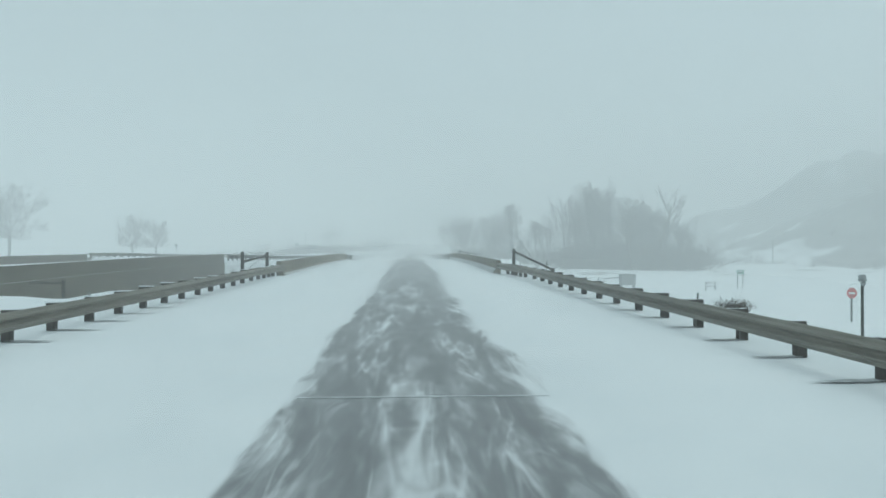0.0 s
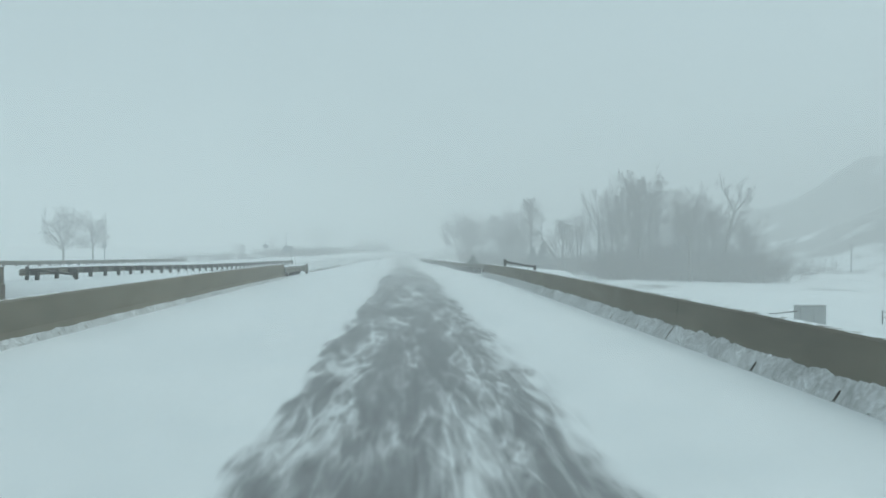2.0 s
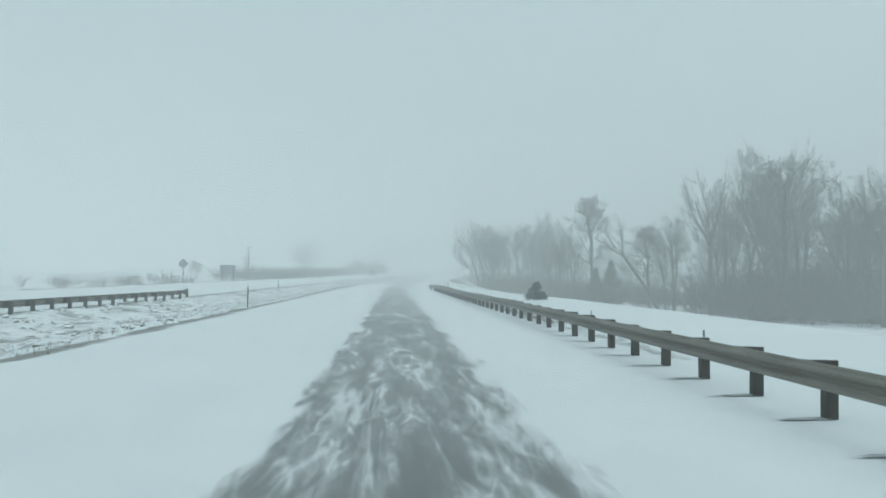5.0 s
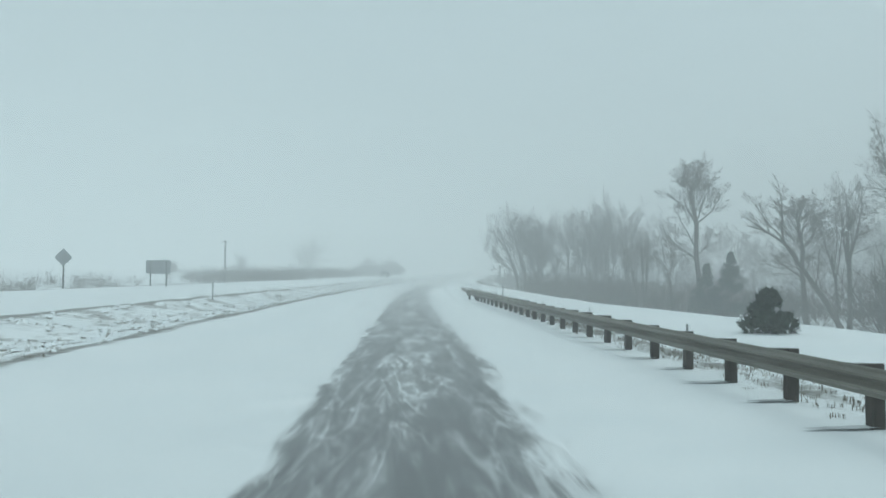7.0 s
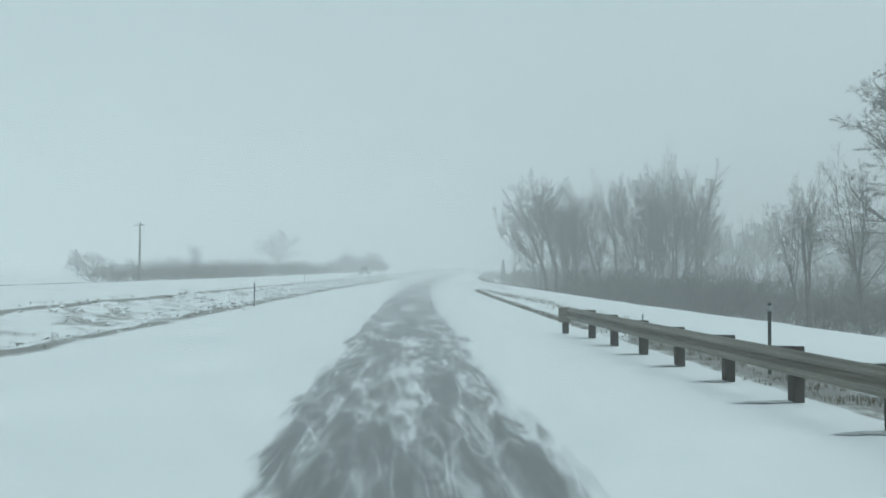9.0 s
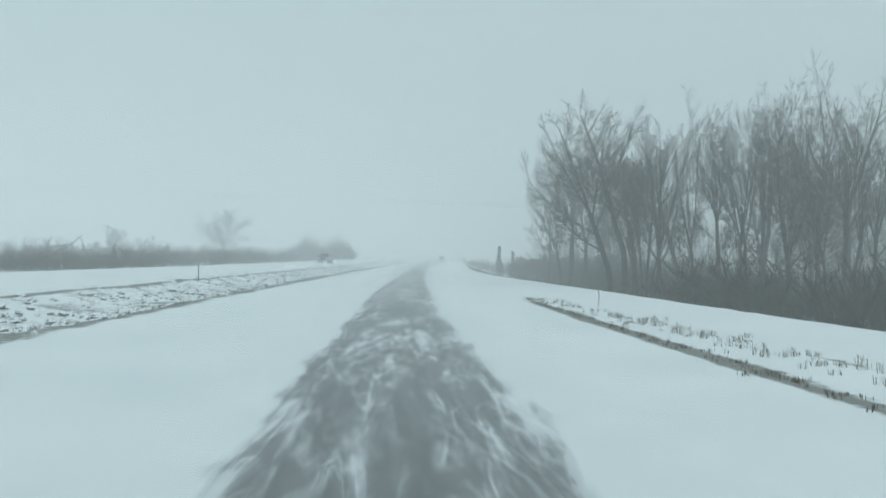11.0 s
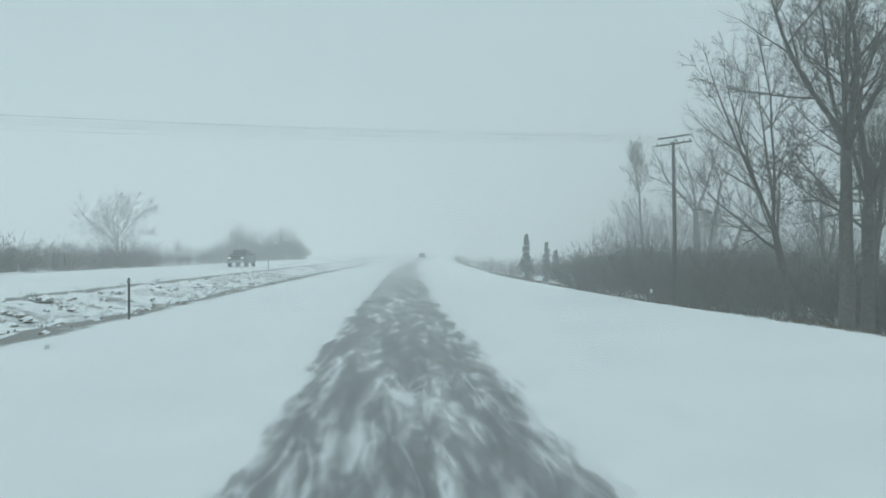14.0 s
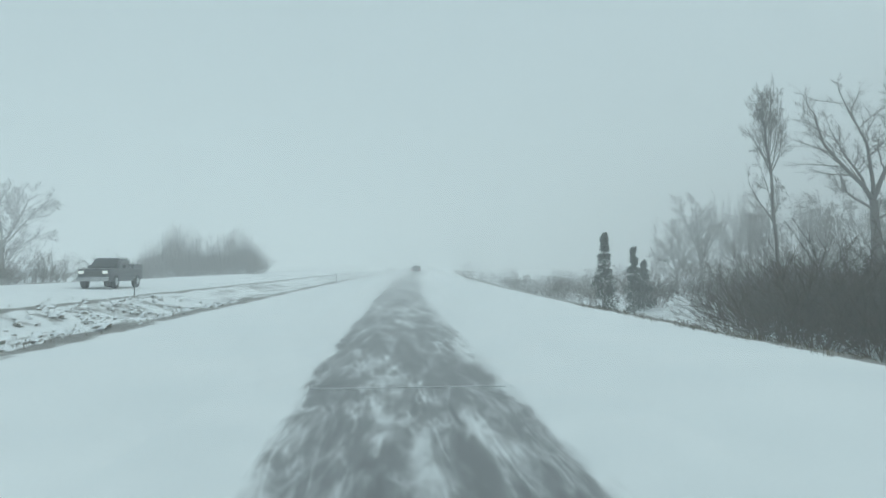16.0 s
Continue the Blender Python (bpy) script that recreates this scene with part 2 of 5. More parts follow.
# ---------------------------------------------------------------- mesh helpers
def mesh_of(name, verts, faces, mat, soft=False):
    me = bpy.data.meshes.new(name)
    me.from_pydata([tuple(v) for v in verts], [], faces)
    me.materials.append(mat)
    if soft:
        me.polygons.foreach_set("use_smooth", [True] * len(me.polygons))
    me.update()
    return me


def thing(name, base, label, category, group="", kind="", turn=0.0):
    e = new(name)
    e.empty_display_size = 0.2
    e.matrix_basis = Matrix.Translation(base) @ Matrix.Rotation(turn, 4, "Z")
    return tagged(e, label, category, group, kind)


def frame_of(ob):
    m = ob.matrix_basis.copy()
    while ob.parent:
        ob = ob.parent
        m = ob.matrix_basis @ m
    return m


def part(name, me, parent, label="", at=None, world=False, kind=""):
    """A mesh under a thing or a part. at: its pose in the parent; world: its points are in the world."""
    ob = new(name, me)
    ob.parent = parent
    if world:
        me.transform(frame_of(parent).inverted())
    elif at is not None:
        ob.matrix_basis = at
    return tagged(ob, label, kind=kind)


def block(name, sx, sy, sz, mat, bevel=0.01, lift=True):
    """A box with worn edges; its base is at z = 0 if lift."""
    bm = bmesh.new()
    bmesh.ops.create_cube(bm, size=1)
    bmesh.ops.scale(bm, vec=(sx, sy, sz), verts=bm.verts)
    if bevel:
        bmesh.ops.bevel(bm, geom=bm.edges[:], offset=bevel, segments=1, affect="EDGES")
    if lift:
        bmesh.ops.translate(bm, vec=(0, 0, sz / 2), verts=bm.verts)
    me = bpy.data.meshes.new(name)
    bm.to_mesh(me)
    bm.free()
    me.materials.append(mat)
    return me


def tube_into(verts, faces, pts, radii, sides, cap=True):
    """Adds a tapered tube through the points."""
    base = len(verts)
    n = len(pts)
    for i, p in enumerate(pts):
        d = (pts[min(i + 1, n - 1)] - pts[max(i - 1, 0)]).normalized()
        a = d.cross(Vector((0.31, 0.95, 0.07)) if abs(d.z) > 0.6 else Vector((0, 0, 1))).normalized()
        b = d.cross(a)
        for k in range(sides):
            t = 2 * math.pi * k / sides
            verts.append(p + (a * math.cos(t) + b * math.sin(t)) * radii[i])
    for i in range(n - 1):
        for k in range(sides):
            q = base + i * sides
            faces.append((q + k, q + (k + 1) % sides, q + sides + (k + 1) % sides, q + sides + k))
    if cap:
        faces.append(tuple(base + (n - 1) * sides + k for k in range(sides)))
        faces.append(tuple(base + sides - 1 - k for k in range(sides)))


def pipe(name, pts, r, mat, sides=10, r2=None):
    v, f = [], []
    pts = [Vector(p) for p in pts]
    tube_into(v, f, pts, [r + ((r2 if r2 is not None else r) - r) * i / (len(pts) - 1) for i in range(len(pts))], sides)
    return mesh_of(name, v, f, mat, True)


def sweep(name, profile, lats, ys, mat, closed=True, dz=0.0, soft=False):
    """A profile of (across, up) points drawn along the road; lats: the line's distance from the lane, by ys."""
    v, f = [], []
    m = len(profile)
    for lat, y in zip(lats, ys):
        for a, u in profile:
            v.append(at_road(lat + a, y, u + dz))
    for i in range(len(ys) - 1):
        for k in range(m if closed else m - 1):
            f.append((i * m + k, i * m + (k + 1) % m, (i + 1) * m + (k + 1) % m, (i + 1) * m + k))
    if closed:
        f.append(tuple(range(m))[::-1])
        f.append(tuple((len(ys) - 1) * m + k for k in range(m)))
    me = mesh_of(name, v, f, mat, soft)
    bm = bmesh.new()
    bm.from_mesh(me)
    bmesh.ops.recalc_face_normals(bm, faces=bm.faces)
    bm.to_mesh(me)
    bm.free()
    return me


# ---------------------------------------------------------------- ground
EDGE_Y = [-200, 38, 90, 112, 160, 182, 245, 262, 285, 312, 900]
EDGE = [7.8, 7.8, 9.0, 15.4, 15.4, 13.0, 11.3, 10.4, 8.6, 7.8, 7.8]
OPP_Y = [-200, 150, 190, 900]
OPP_NEAR = [-16.4, -16.4, -13.9, -13.9]
OPP_FAR = [-28.6, -28.6, -24.2, -24.2]


def ground_height(lat, y):
    """Height of the snow over the world's zero, and how bare it lies, for arrays of lat and y."""
    r = road_z(y)
    x = road_x(y) + lat
    e, on, of = np.interp(y, EDGE_Y, EDGE), np.interp(y, OPP_Y, OPP_NEAR), np.interp(y, OPP_Y, OPP_FAR)
    back = np.where(lat < -9.0, 9.0, 0.0)
    early = smooth(-7.2, -10.5, lat) * 15.0  # the bank between the bridges falls away sooner
    bridge = smooth(38.5 - early, 43 - early * 0.8, y) * (1 - smooth(73.5 - back * 0.6, 79 - back * 0.8, y))
    low = -3.1 + 0.5 * lumps(x, y, 3, 60) + 0.012 * np.maximum(y - 150, 0)
    right = r * 1.0
    fall = smooth(0, 7.0, lat - e)
    right = r - 0.06 * smooth(-0.5, 0.3, lat - e) + (low - r) * fall
    # the hill that closes the valley on the right
    hx = smooth(88, 235, x + 16 * lumps(x, y, 5, 170))
    hy = np.exp(-(((y - 300) / 190.0) ** 2))
    right = right + hy * hx * (50 + 5 * lumps(x, y, 6, 60) + 5 * mottle(x, y, 8, 32)) * (lat > 0) + 1.2 * hy * smooth(85, 120, x) * lumps(x, y, 7, 24)
    # the median, the other carriageway and the fields beyond it
    u = np.clip((lat - on) / (-7.6 - on), 0, 1)
    hump = 0.02 + 0.28 * smooth(140, 195, y)
    other = hump + 0.35 * np.clip((on - lat) / 10.0, 0, 1)
    left = np.where(lat > on, r + hump * (1 - u) - 0.55 * np.sin(np.pi * u) ** 1.5 * smooth(80, 110, y) , r + other)
    far = -0.9 + 0.5 * lumps(x, y, 9, 80) + 0.004 * np.maximum(y - 200, 0)
    left = left + (far - 0.3) * smooth(0.5, 12, of - lat) * smooth(-50, 30, y + 60)
    z = np.where(lat > -7.6, np.where(lat > 0, right, r), left)
    valley = -3.0 - r + 0.3 * lumps(x, y, 11, 15)
    z = z + np.where((lat > -33) & (lat < e + 4), bridge * (valley + 0.0) * (1 - 0.6 * fall), bridge * 0.0)
    rough = np.clip(smooth(-7.4, -8.2, lat) * smooth(on, on + 0.8, lat) + smooth(0.2, 1.5, lat - e) + smooth(0.5, 3, of - lat), 0, 1)
    z = z + rough * (0.07 * mottle(x, y, 13, 2.6) + 0.07 * mottle(x, y * 0.8, 14, 1.1)) + 0.012 * mottle(x, y, 15, 3.0)
    # where grass and soil come through
    along = smooth(92, 100, y)
    bare = (0.72 + 0.12 * mottle(x, y, 25, 2.0)) * smooth(-7.0, -7.3, lat) * (1 - smooth(-7.7 - 0.5 * smooth(150, 200, y), -8.2 - 0.6 * smooth(150, 200, y), lat)) * along
    bare = np.maximum(bare, (0.50 + 0.16 * mottle(x, y, 17, 1.1)) * smooth(-8.0, -8.8, lat) * smooth(on + 0.2, on + 0.9, lat) * along)
    bare = np.maximum(bare, 0.80 * smooth(on - 0.1, on + 0.25, lat) * (1 - smooth(on + 0.4, on + 0.9, lat)) * along)
    bare = np.maximum(bare, 0.88 * smooth(0.0, 0.5, of - lat) * (1 - smooth(1.2, 4, of - lat)))
    bare = np.maximum(bare, (0.42 + 0.14 * lumps(x, y, 18, 30)) * smooth(3, 8, of - lat))
    strip = smooth(4.9, 5.6, lat) * (1 - smooth(6.2, 7.2, lat)) * smooth(98, 112, y) * (1 - smooth(184, 192, y))
    bare = np.maximum(bare, (0.58 + 0.16 * smooth(140, 172, y) + 0.08 * lumps(x, y, 22, 3)) * strip)
    mid = 5.25 + 0.35 * smooth(234, 205, y)
    thin = np.exp(-(((lat - mid) / 0.42) ** 2)) * smooth(182, 190, y) * (1 - smooth(232, 236, y))
    second = np.exp(-(((lat - 5.6 - 1.9 * smooth(233, 212, y)) / 0.45) ** 2)) * smooth(182, 190, y) * (1 - smooth(226, 233, y))
    bare = np.maximum(bare, np.maximum(0.95 * thin, (0.58 + 0.1 * lumps(x, y, 24, 4)) * second))
    bare = np.maximum(bare, 0.80 * smooth(0.1, 0.6, lat - e) * (1 - smooth(3, 7, lat - e)) * smooth(225, 250, y))
    bare = np.maximum(bare, (0.40 + 0.2 * lumps(x, y, 19, 26)) * smooth(4, 9, lat - e) * smooth(120, 150, y))
    bare = np.maximum(bare, (0.74 + 0.28 * smooth(120, 165, x) + 0.20 * mottle(x, y, 20, 46) + 0.34 * mottle(x, y, 21, 16)) * smooth(88, 115, x) * (lat > 0) * smooth(100, 130, y))
    return z, bare


def stops(*spans):
    out = []
    for a, b, step in spans:
        out += list(np.arange(a, b - 1e-6, step))
    return np.array(out + [spans[-1][1]])


def build_ground():
    lats = stops((-2400, -400, 200), (-400, -120, 20), (-120, -34, 3), (-34, -17, 0.7), (-17, -7.2, 0.35), (-7.2, -2, 0.9), (-2, 4.4, 1.3),
                 (4.4, 16, 0.5), (16, 50, 1.7), (50, 260, 5), (260, 500, 20), (500, 2500, 200))
    ys = stops((-1500, -60, 120), (-60, -10, 6), (-10, 345, 0.6), (345, 480, 3), (480, 900, 14), (900, 3200, 150))
    lat, y = np.meshgrid(lats, ys)
    z, bare = ground_height(lat, y)
    gone = smooth(400, 1200, np.hypot(lat, np.maximum(y - 300, 0)))
    z = z * (1 - gone) + 3 * gone
    h = road_turn(y) * (np.abs(lat) < 60)
    X, Y = road_x(y) + lat * np.cos(h), y - lat * np.sin(h)
    nx, ny = len(lats), len(ys)
    i, j = np.meshgrid(np.arange(nx - 1), np.arange(ny - 1))
    a = (j * nx + i).ravel()
    faces = np.stack([a, a + 1, a + nx + 1, a + nx], 1)
    me = bpy.data.meshes.new("ground")
    me.from_pydata(np.stack([X.ravel(), Y.ravel(), z.ravel()], 1).tolist(), [], faces.tolist())
    at = me.attributes.new("bare", "FLOAT", "POINT")
    at.data.foreach_set("value", bare.ravel().astype(np.float32))
    me.polygons.foreach_set("use_smooth", [True] * len(me.polygons))
    me.materials.append(SNOW)
    return tagged(new("ground", me), "wind-packed snow over fields, verges and a ditched median", "ground", kind="structure")


build_ground()


def ground_at(x, y):
    lat = x - float(road_x(y))
    return float(ground_height(np.array([lat]), np.array([float(y)]))[0][0])


def grounds(spots):
    """The ground's height at each of many places."""
    x, y = np.array([p[0] for p in spots]), np.array([p[1] for p in spots])
    return ground_height(x - road_x(y), y)[0].tolist()


def build_lane():
    """The lane that traffic has worn down to wet asphalt, with drifts at both sides."""
    lats = np.arange(-2.3, 2.91, 0.1)
    ys = np.concatenate([np.arange(-12, 330, 0.35), np.arange(330, 520, 1.2)])
    lat, y = np.meshgrid(lats, ys)
    lo = -1.25 + 0.12 * lumps(y, y * 0.3, 31, 9) + 0.10 * mottle(lat * 3.0, y, 32, 1.0)
    hi = 1.62 + 0.13 * lumps(y, y * 0.2, 33, 11) + 0.10 * mottle(lat * 2.4, y * 0.8, 34, 1.2)
    cover = np.maximum(1 - smooth(-0.16, 0.14, lat - lo), smooth(-0.5, 0.35, lat - hi))
    cover = np.clip(0.42 * cover + 0.03 * lumps(lat * 2, y * 0.4, 35, 3) + 0.415 + 0.10 * np.exp(-((lat - 0.2) / 0.28) ** 2) * lumps(y, y, 36, 22), 0, 1)
    full = np.maximum(1 - smooth(-0.5, 0.1, lat - lo), smooth(-0.1, 0.5, lat - hi))
    z = road_z(y) + 0.014 + full * (0.030 + 0.012 * lumps(lat, y, 37, 0.8))
    h = road_turn(y)
    X, Y = road_x(y) + lat * np.cos(h), y - lat * np.sin(h)
    nx, ny = len(lats), len(ys)
    i, j = np.meshgrid(np.arange(nx - 1), np.arange(ny - 1))
    a = (j * nx + i).ravel()
    faces = np.stack([a, a + 1, a + nx + 1, a + nx], 1)
    me = bpy.data.meshes.new("lane")
    me.from_pydata(np.stack([X.ravel(), Y.ravel(), z.ravel()], 1).tolist(), [], faces.tolist())
    me.attributes.new("cover", "FLOAT", "POINT").data.foreach_set("value", cover.ravel().astype(np.float32))
    uv = me.uv_layers.new(name="road")
    loop = np.zeros(len(me.loops), int)
    me.loops.foreach_get("vertex_index", loop)
    uv.data.foreach_set("uv", np.stack([lat.ravel()[loop], y.ravel()[loop]], 1).astype(np.float32).ravel())
    me.polygons.foreach_set("use_smooth", [True] * len(me.polygons))
    me.materials.append(ASPHALT)
    return tagged(new("road", me), "wet grey asphalt lane streaked with drifting snow", "road", kind="structure")


lane = build_lane()
JOINT = plain("joint_packed_snow", (0.42, 0.43, 0.44), (0.72, 0.73, 0.74), 6.0, 0.8)
for y in (7.95, 35.1, 40.3, 81.5, 121.5, 160.5, 304.7):
    me = sweep("joint", [(-1.12, 0.0), (1.5, 0.0), (1.5, 0.008), (-1.12, 0.008)], [0, 0], [y, y + 0.035], JOINT, dz=0.016)
    part("joint", me, lane, "snow-packed crack across the asphalt", world=True)


# ---------------------------------------------------------------- bridges
def span(a, b, step):
    n = max(2, int(round((b - a) / step)) + 1)
    return np.linspace(a, b, n)


BARRIER = [(0, -0.3), (0, -0.01), (0.16, 0.21), (0.21, 0.67), (0.235, 0.70), (0.40, 0.70), (0.42, 0.67), (0.42, -0.3)]


def barrier(lat, y0, y1, side, top=0.0):
    """A cast concrete bridge barrier, in its cast lengths."""
    prof = [(side * a, u + (top if u > 0.4 else 0)) for a, u in BARRIER]
    e = thing("bridge_barrier", at_road(lat, y0), "tan concrete bridge barrier with snow on its toe", "barrier", "barriers of the bridge")
    cuts = span(y0, y1, 10.5)
    for a, b in zip(cuts, cuts[1:]):
        ys = span(a + 0.006, b - 0.006, 2.0)
        part("barrier_length", sweep("barrier_length", prof, [lat] * len(ys), ys, CONCRETE), e, world=True)
    return e


def toe_snow(lat, y0, y1, side, tall=1.0):
    """Snow plastered against a barrier's toe, with a ragged upper edge."""
    r = random.Random(44)
    slot, wide = y0 + 1.0, 0
    e = thing("snow_bank", at_road(lat, y0), "thin ragged snow plastered along the barrier's toe", "snow")
    cuts = span(y0, y1, 10.5)
    for a, b in zip(cuts, cuts[1:]):
        v, f = [], []
        ys = np.arange(a + 0.02, b - 0.02, 0.05)
        h = 0.0
        for i, y in enumerate(ys):
            h = 0.75 * h + r.gauss(0, 0.014)
            t = tall * (0.235 + 0.3 * abs(h) + h * 0.7 + 0.02 * r.random())
            face = 0.16 + (t - 0.21) * 0.109 if t > 0.21 else 0.16 * (t + 0.01) / 0.22
            sag = 0.012 + 0.006 * r.random()
            for q, u in ((-0.045, -0.02), (-0.012, 0.016 + 0.004 * r.random()), ((0.07 - sag) * tall, (0.105 + sag) * tall), (face - 0.012, t - 0.015), (face + 0.004, t)):
                v.append(at_road(lat + side * q, float(y), u))
            if i:
                k = len(v) - 10
                if y > slot:  # short slots where the concrete shows
                    wide, deep, slot = 1, r.choice((0, 1, 1)), y + r.uniform(0.35, 1.9)
                f += [(k + j, k + j + 1, k + j + 6, k + j + 5) for j in range(4) if wide <= 0 or j > deep]
                wide -= 1
        part("snow_length", mesh_of("snow_length", v, f, TOE_SNOW, True), e, world=True)
    return e


TOE_SNOW = dusted("toe_snow", (0.40, 0.40, 0.39), (0.76, 0.77, 0.78), 14.0, 0.9, snow=0.95)
toe_snow(4.40, 39.6, 82.4, 1)
toe_snow(-5.95, 37.8, 76.4, -1, 0.5)
barrier(4.40, 39.6, 82.4, 1)
barrier(-5.95, 37.6, 76.6, -1)
ys = span(41.5, 80.2, 2.5)
deck = new("bridge_deck", sweep("bridge_deck", [(-6.4, -0.02), (5.0, -0.02), (5.0, -0.75), (4.1, -1.0), (-5.6, -1.0), (-6.4, -0.75)], [0] * len(ys), ys, CONCRETE))
tagged(deck, "concrete bridge deck carrying the snow-covered carriageway", "bridge", kind="structure")
decksnow = new("deck_snow", sweep("deck_snow", [(-6.05, 0.0), (4.6, 0.0), (4.6, -0.05), (-6.05, -0.05)], [0] * 17, np.linspace(38.0, 82.6, 17), SNOW))
tagged(decksnow, "packed snow lying over the bridge deck", "snow", kind="structure")
# the other carriageway's bridge, seen from its median side
other = thing("concrete_bridge", at_road(-16.6, 20), "weathered concrete bridge of the opposite carriageway", "bridge")
ys = span(-30, 70.0, 3.0)
part("parapet", sweep("parapet", [(0.0, -0.05), (0.0, 0.66), (-0.3, 0.66), (-0.3, -0.05)], [-16.6] * len(ys), ys, SHADED_CONCRETE), other, world=True)
part("deck_edge", sweep("deck_edge", [(0.06, -1.7), (0.06, -0.05), (-12.4, -0.05), (-12.4, -1.7)], [-16.6] * len(ys), ys, SHADED_CONCRETE), other, world=True)
part("parapet", sweep("parapet", [(0.0, -0.05), (0.0, 0.66), (-0.3, 0.66), (-0.3, -0.05)], [-28.7] * len(ys), ys, SHADED_CONCRETE), other, world=True)
part("deck_snow", sweep("deck_snow", [(-0.32, -0.045), (-0.32, 0.06), (-12.05, 0.06), (-12.05, -0.045)], [-16.6] * len(ys), ys, SNOW), other, "packed snow on the deck", world=True)
for y in (0, 24, 48):
    part("girder", sweep("girder", [(-0.9, -2.6), (-0.9, -1.71), (-1.4, -1.71), (-1.4, -2.6)], [-16.6] * 9, span(y - 13, y + 10.9, 3.0)[:9], SHADED_CONCRETE), other, world=True)

# ---------------------------------------------------------------- guard rails
WBEAM = [(0.0, 0.0), (0.018, 0.012), (0.030, 0.045), (0.078, 0.075), (0.082, 0.105), (0.030, 0.140), (0.022, 0.158), (0.030, 0.176), (0.082, 0.208), (0.078, 0.238), (0.030, 0.268), (0.018, 0.300), (0.0, 0.312)]
POST = block("post", 0.155, 0.15, 1.05, TIMBER, 0.012)
BLOCKOUT = block("blockout", 0.20, 0.15, 0.29, TIMBER, 0.012)
TAB = block("reflector_tab", 0.012, 0.085, 0.13, GALVANISED, 0.003)
CAP = block("snow_cap", 0.36, 0.13, 0.022, plain("cap_snow", (0.78, 0.8, 0.82), (0.86, 0.87, 0.88), 5.0, 0.9), 0.009)


def guardrail(side, line, posts, label, top=0.575, tabs=4, dz=0.0, caps=False):
    """A W-beam rail on timber posts. line: (y, lat of the beam's face); side: which way the posts stand."""
    ly, ll = [p[0] for p in line], [p[1] for p in line]
    e = thing("guardrail", at_road(ll[0], ly[0], dz), label, "guardrail", "guardrails along the carriageways")
    inv = frame_of(e).inverted()
    n = max(3, int((ly[-1] - ly[0]) / 1.9))
    ys = np.linspace(ly[0], ly[-1], n)
    lats = np.interp(ys, ly, ll)
    outer = [(-side * (a - 0.082) , u) for a, u in WBEAM]
    inner = [(-side * (a - 0.082) + side * 0.006, u) for a, u in reversed(WBEAM)]
    step = 4
    k = 0
    while k < len(ys) - 1:
        q = min(k + step, len(ys) - 1)
        part("beam", sweep("beam", outer + inner, lats[k:q + 1], ys[k:q + 1], STEEL, dz=top - 0.355 + dz, soft=False), e, world=True)
        k = q
    for i, y in enumerate(posts):
        lat = float(np.interp(y, ly, ll))
        turn = Matrix.Rotation(-float(road_turn(y)) + 0.02 * math.sin(i * 7.1), 4, "Z") @ Matrix.Rotation(0.015 * math.sin(i * 3.7), 4, "Y")
        foot = 0.015 * math.sin(i * 5.3)
        part("post", POST, e, at=inv @ Matrix.Translation(at_road(lat + side * 0.37, y, top - 1.10 + foot + dz)) @ turn)
        part("blockout", BLOCKOUT, e, at=inv @ Matrix.Translation(at_road(lat + side * 0.19, y, top - 0.34 + foot + dz)) @ turn)
        if caps and i % 3 != 1:
            part("snow_cap", CAP, e, "thin snow lying on the post top", at=inv @ Matrix.Translation(at_road(lat + side * 0.29, y, top - 0.048 + foot + dz)) @ turn)
        if tabs and i % tabs == 1:
            part("reflector_tab", TAB, e, "small galvanised reflector tab", at=inv @ Matrix.Translation(at_road(lat + side * 0.36, y, top - 0.055 + foot + dz)) @ turn)
    return e


# grey that puts the rail posts' soft shade into the snow's colour
POST_SHADE = plain("post_shade_grey", (0.30, 0.305, 0.31), (0.58, 0.59, 0.60), 4.0, 0.8)


def shade_streaks(side, line, posts, reach=0.85):
    """Flat grey streaks that paint each post's soft shade on the snow toward the road, thinning to a point."""
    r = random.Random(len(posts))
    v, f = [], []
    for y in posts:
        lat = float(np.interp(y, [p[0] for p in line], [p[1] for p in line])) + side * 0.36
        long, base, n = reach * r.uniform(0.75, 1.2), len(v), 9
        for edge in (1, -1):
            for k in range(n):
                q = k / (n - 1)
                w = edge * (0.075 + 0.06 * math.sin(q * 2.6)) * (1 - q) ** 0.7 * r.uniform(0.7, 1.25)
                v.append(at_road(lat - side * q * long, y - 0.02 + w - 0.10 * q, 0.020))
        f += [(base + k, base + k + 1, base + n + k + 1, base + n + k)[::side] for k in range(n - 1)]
    return tagged(new("painted_post_shade", mesh_of("painted_post_shade", v, f, POST_SHADE)), "grey streaks painted as soft shade beside the rail posts", "snow", kind="stuff")


LABEL = "weathered steel guardrail on dark timber posts in snow"
near_posts = [16.3 + 1.9 * k for k in range(-18, 10)] + [35.2, 36.1, 36.9, 37.7, 38.6]
guardrail(1, [(-20, 5.2), (34, 5.2), (39.9, 4.55)], near_posts, LABEL)
guardrail(-1, [(-20, -6.2), (33, -6.2), (38.0, -6.0)], [14.6 + 1.635 * k for k in range(-20, 12)] + [34.0, 35.0, 36.0, 36.9], LABEL, caps=True)
guardrail(-1, [(76.2, -6.0), (80, -6.2), (88.6, -6.6)], [77.2, 78.2, 79.2, 80.4, 82.3, 84.2, 86.1, 88.0], "short weathered guardrail leaving the bridge barrier", tabs=0)
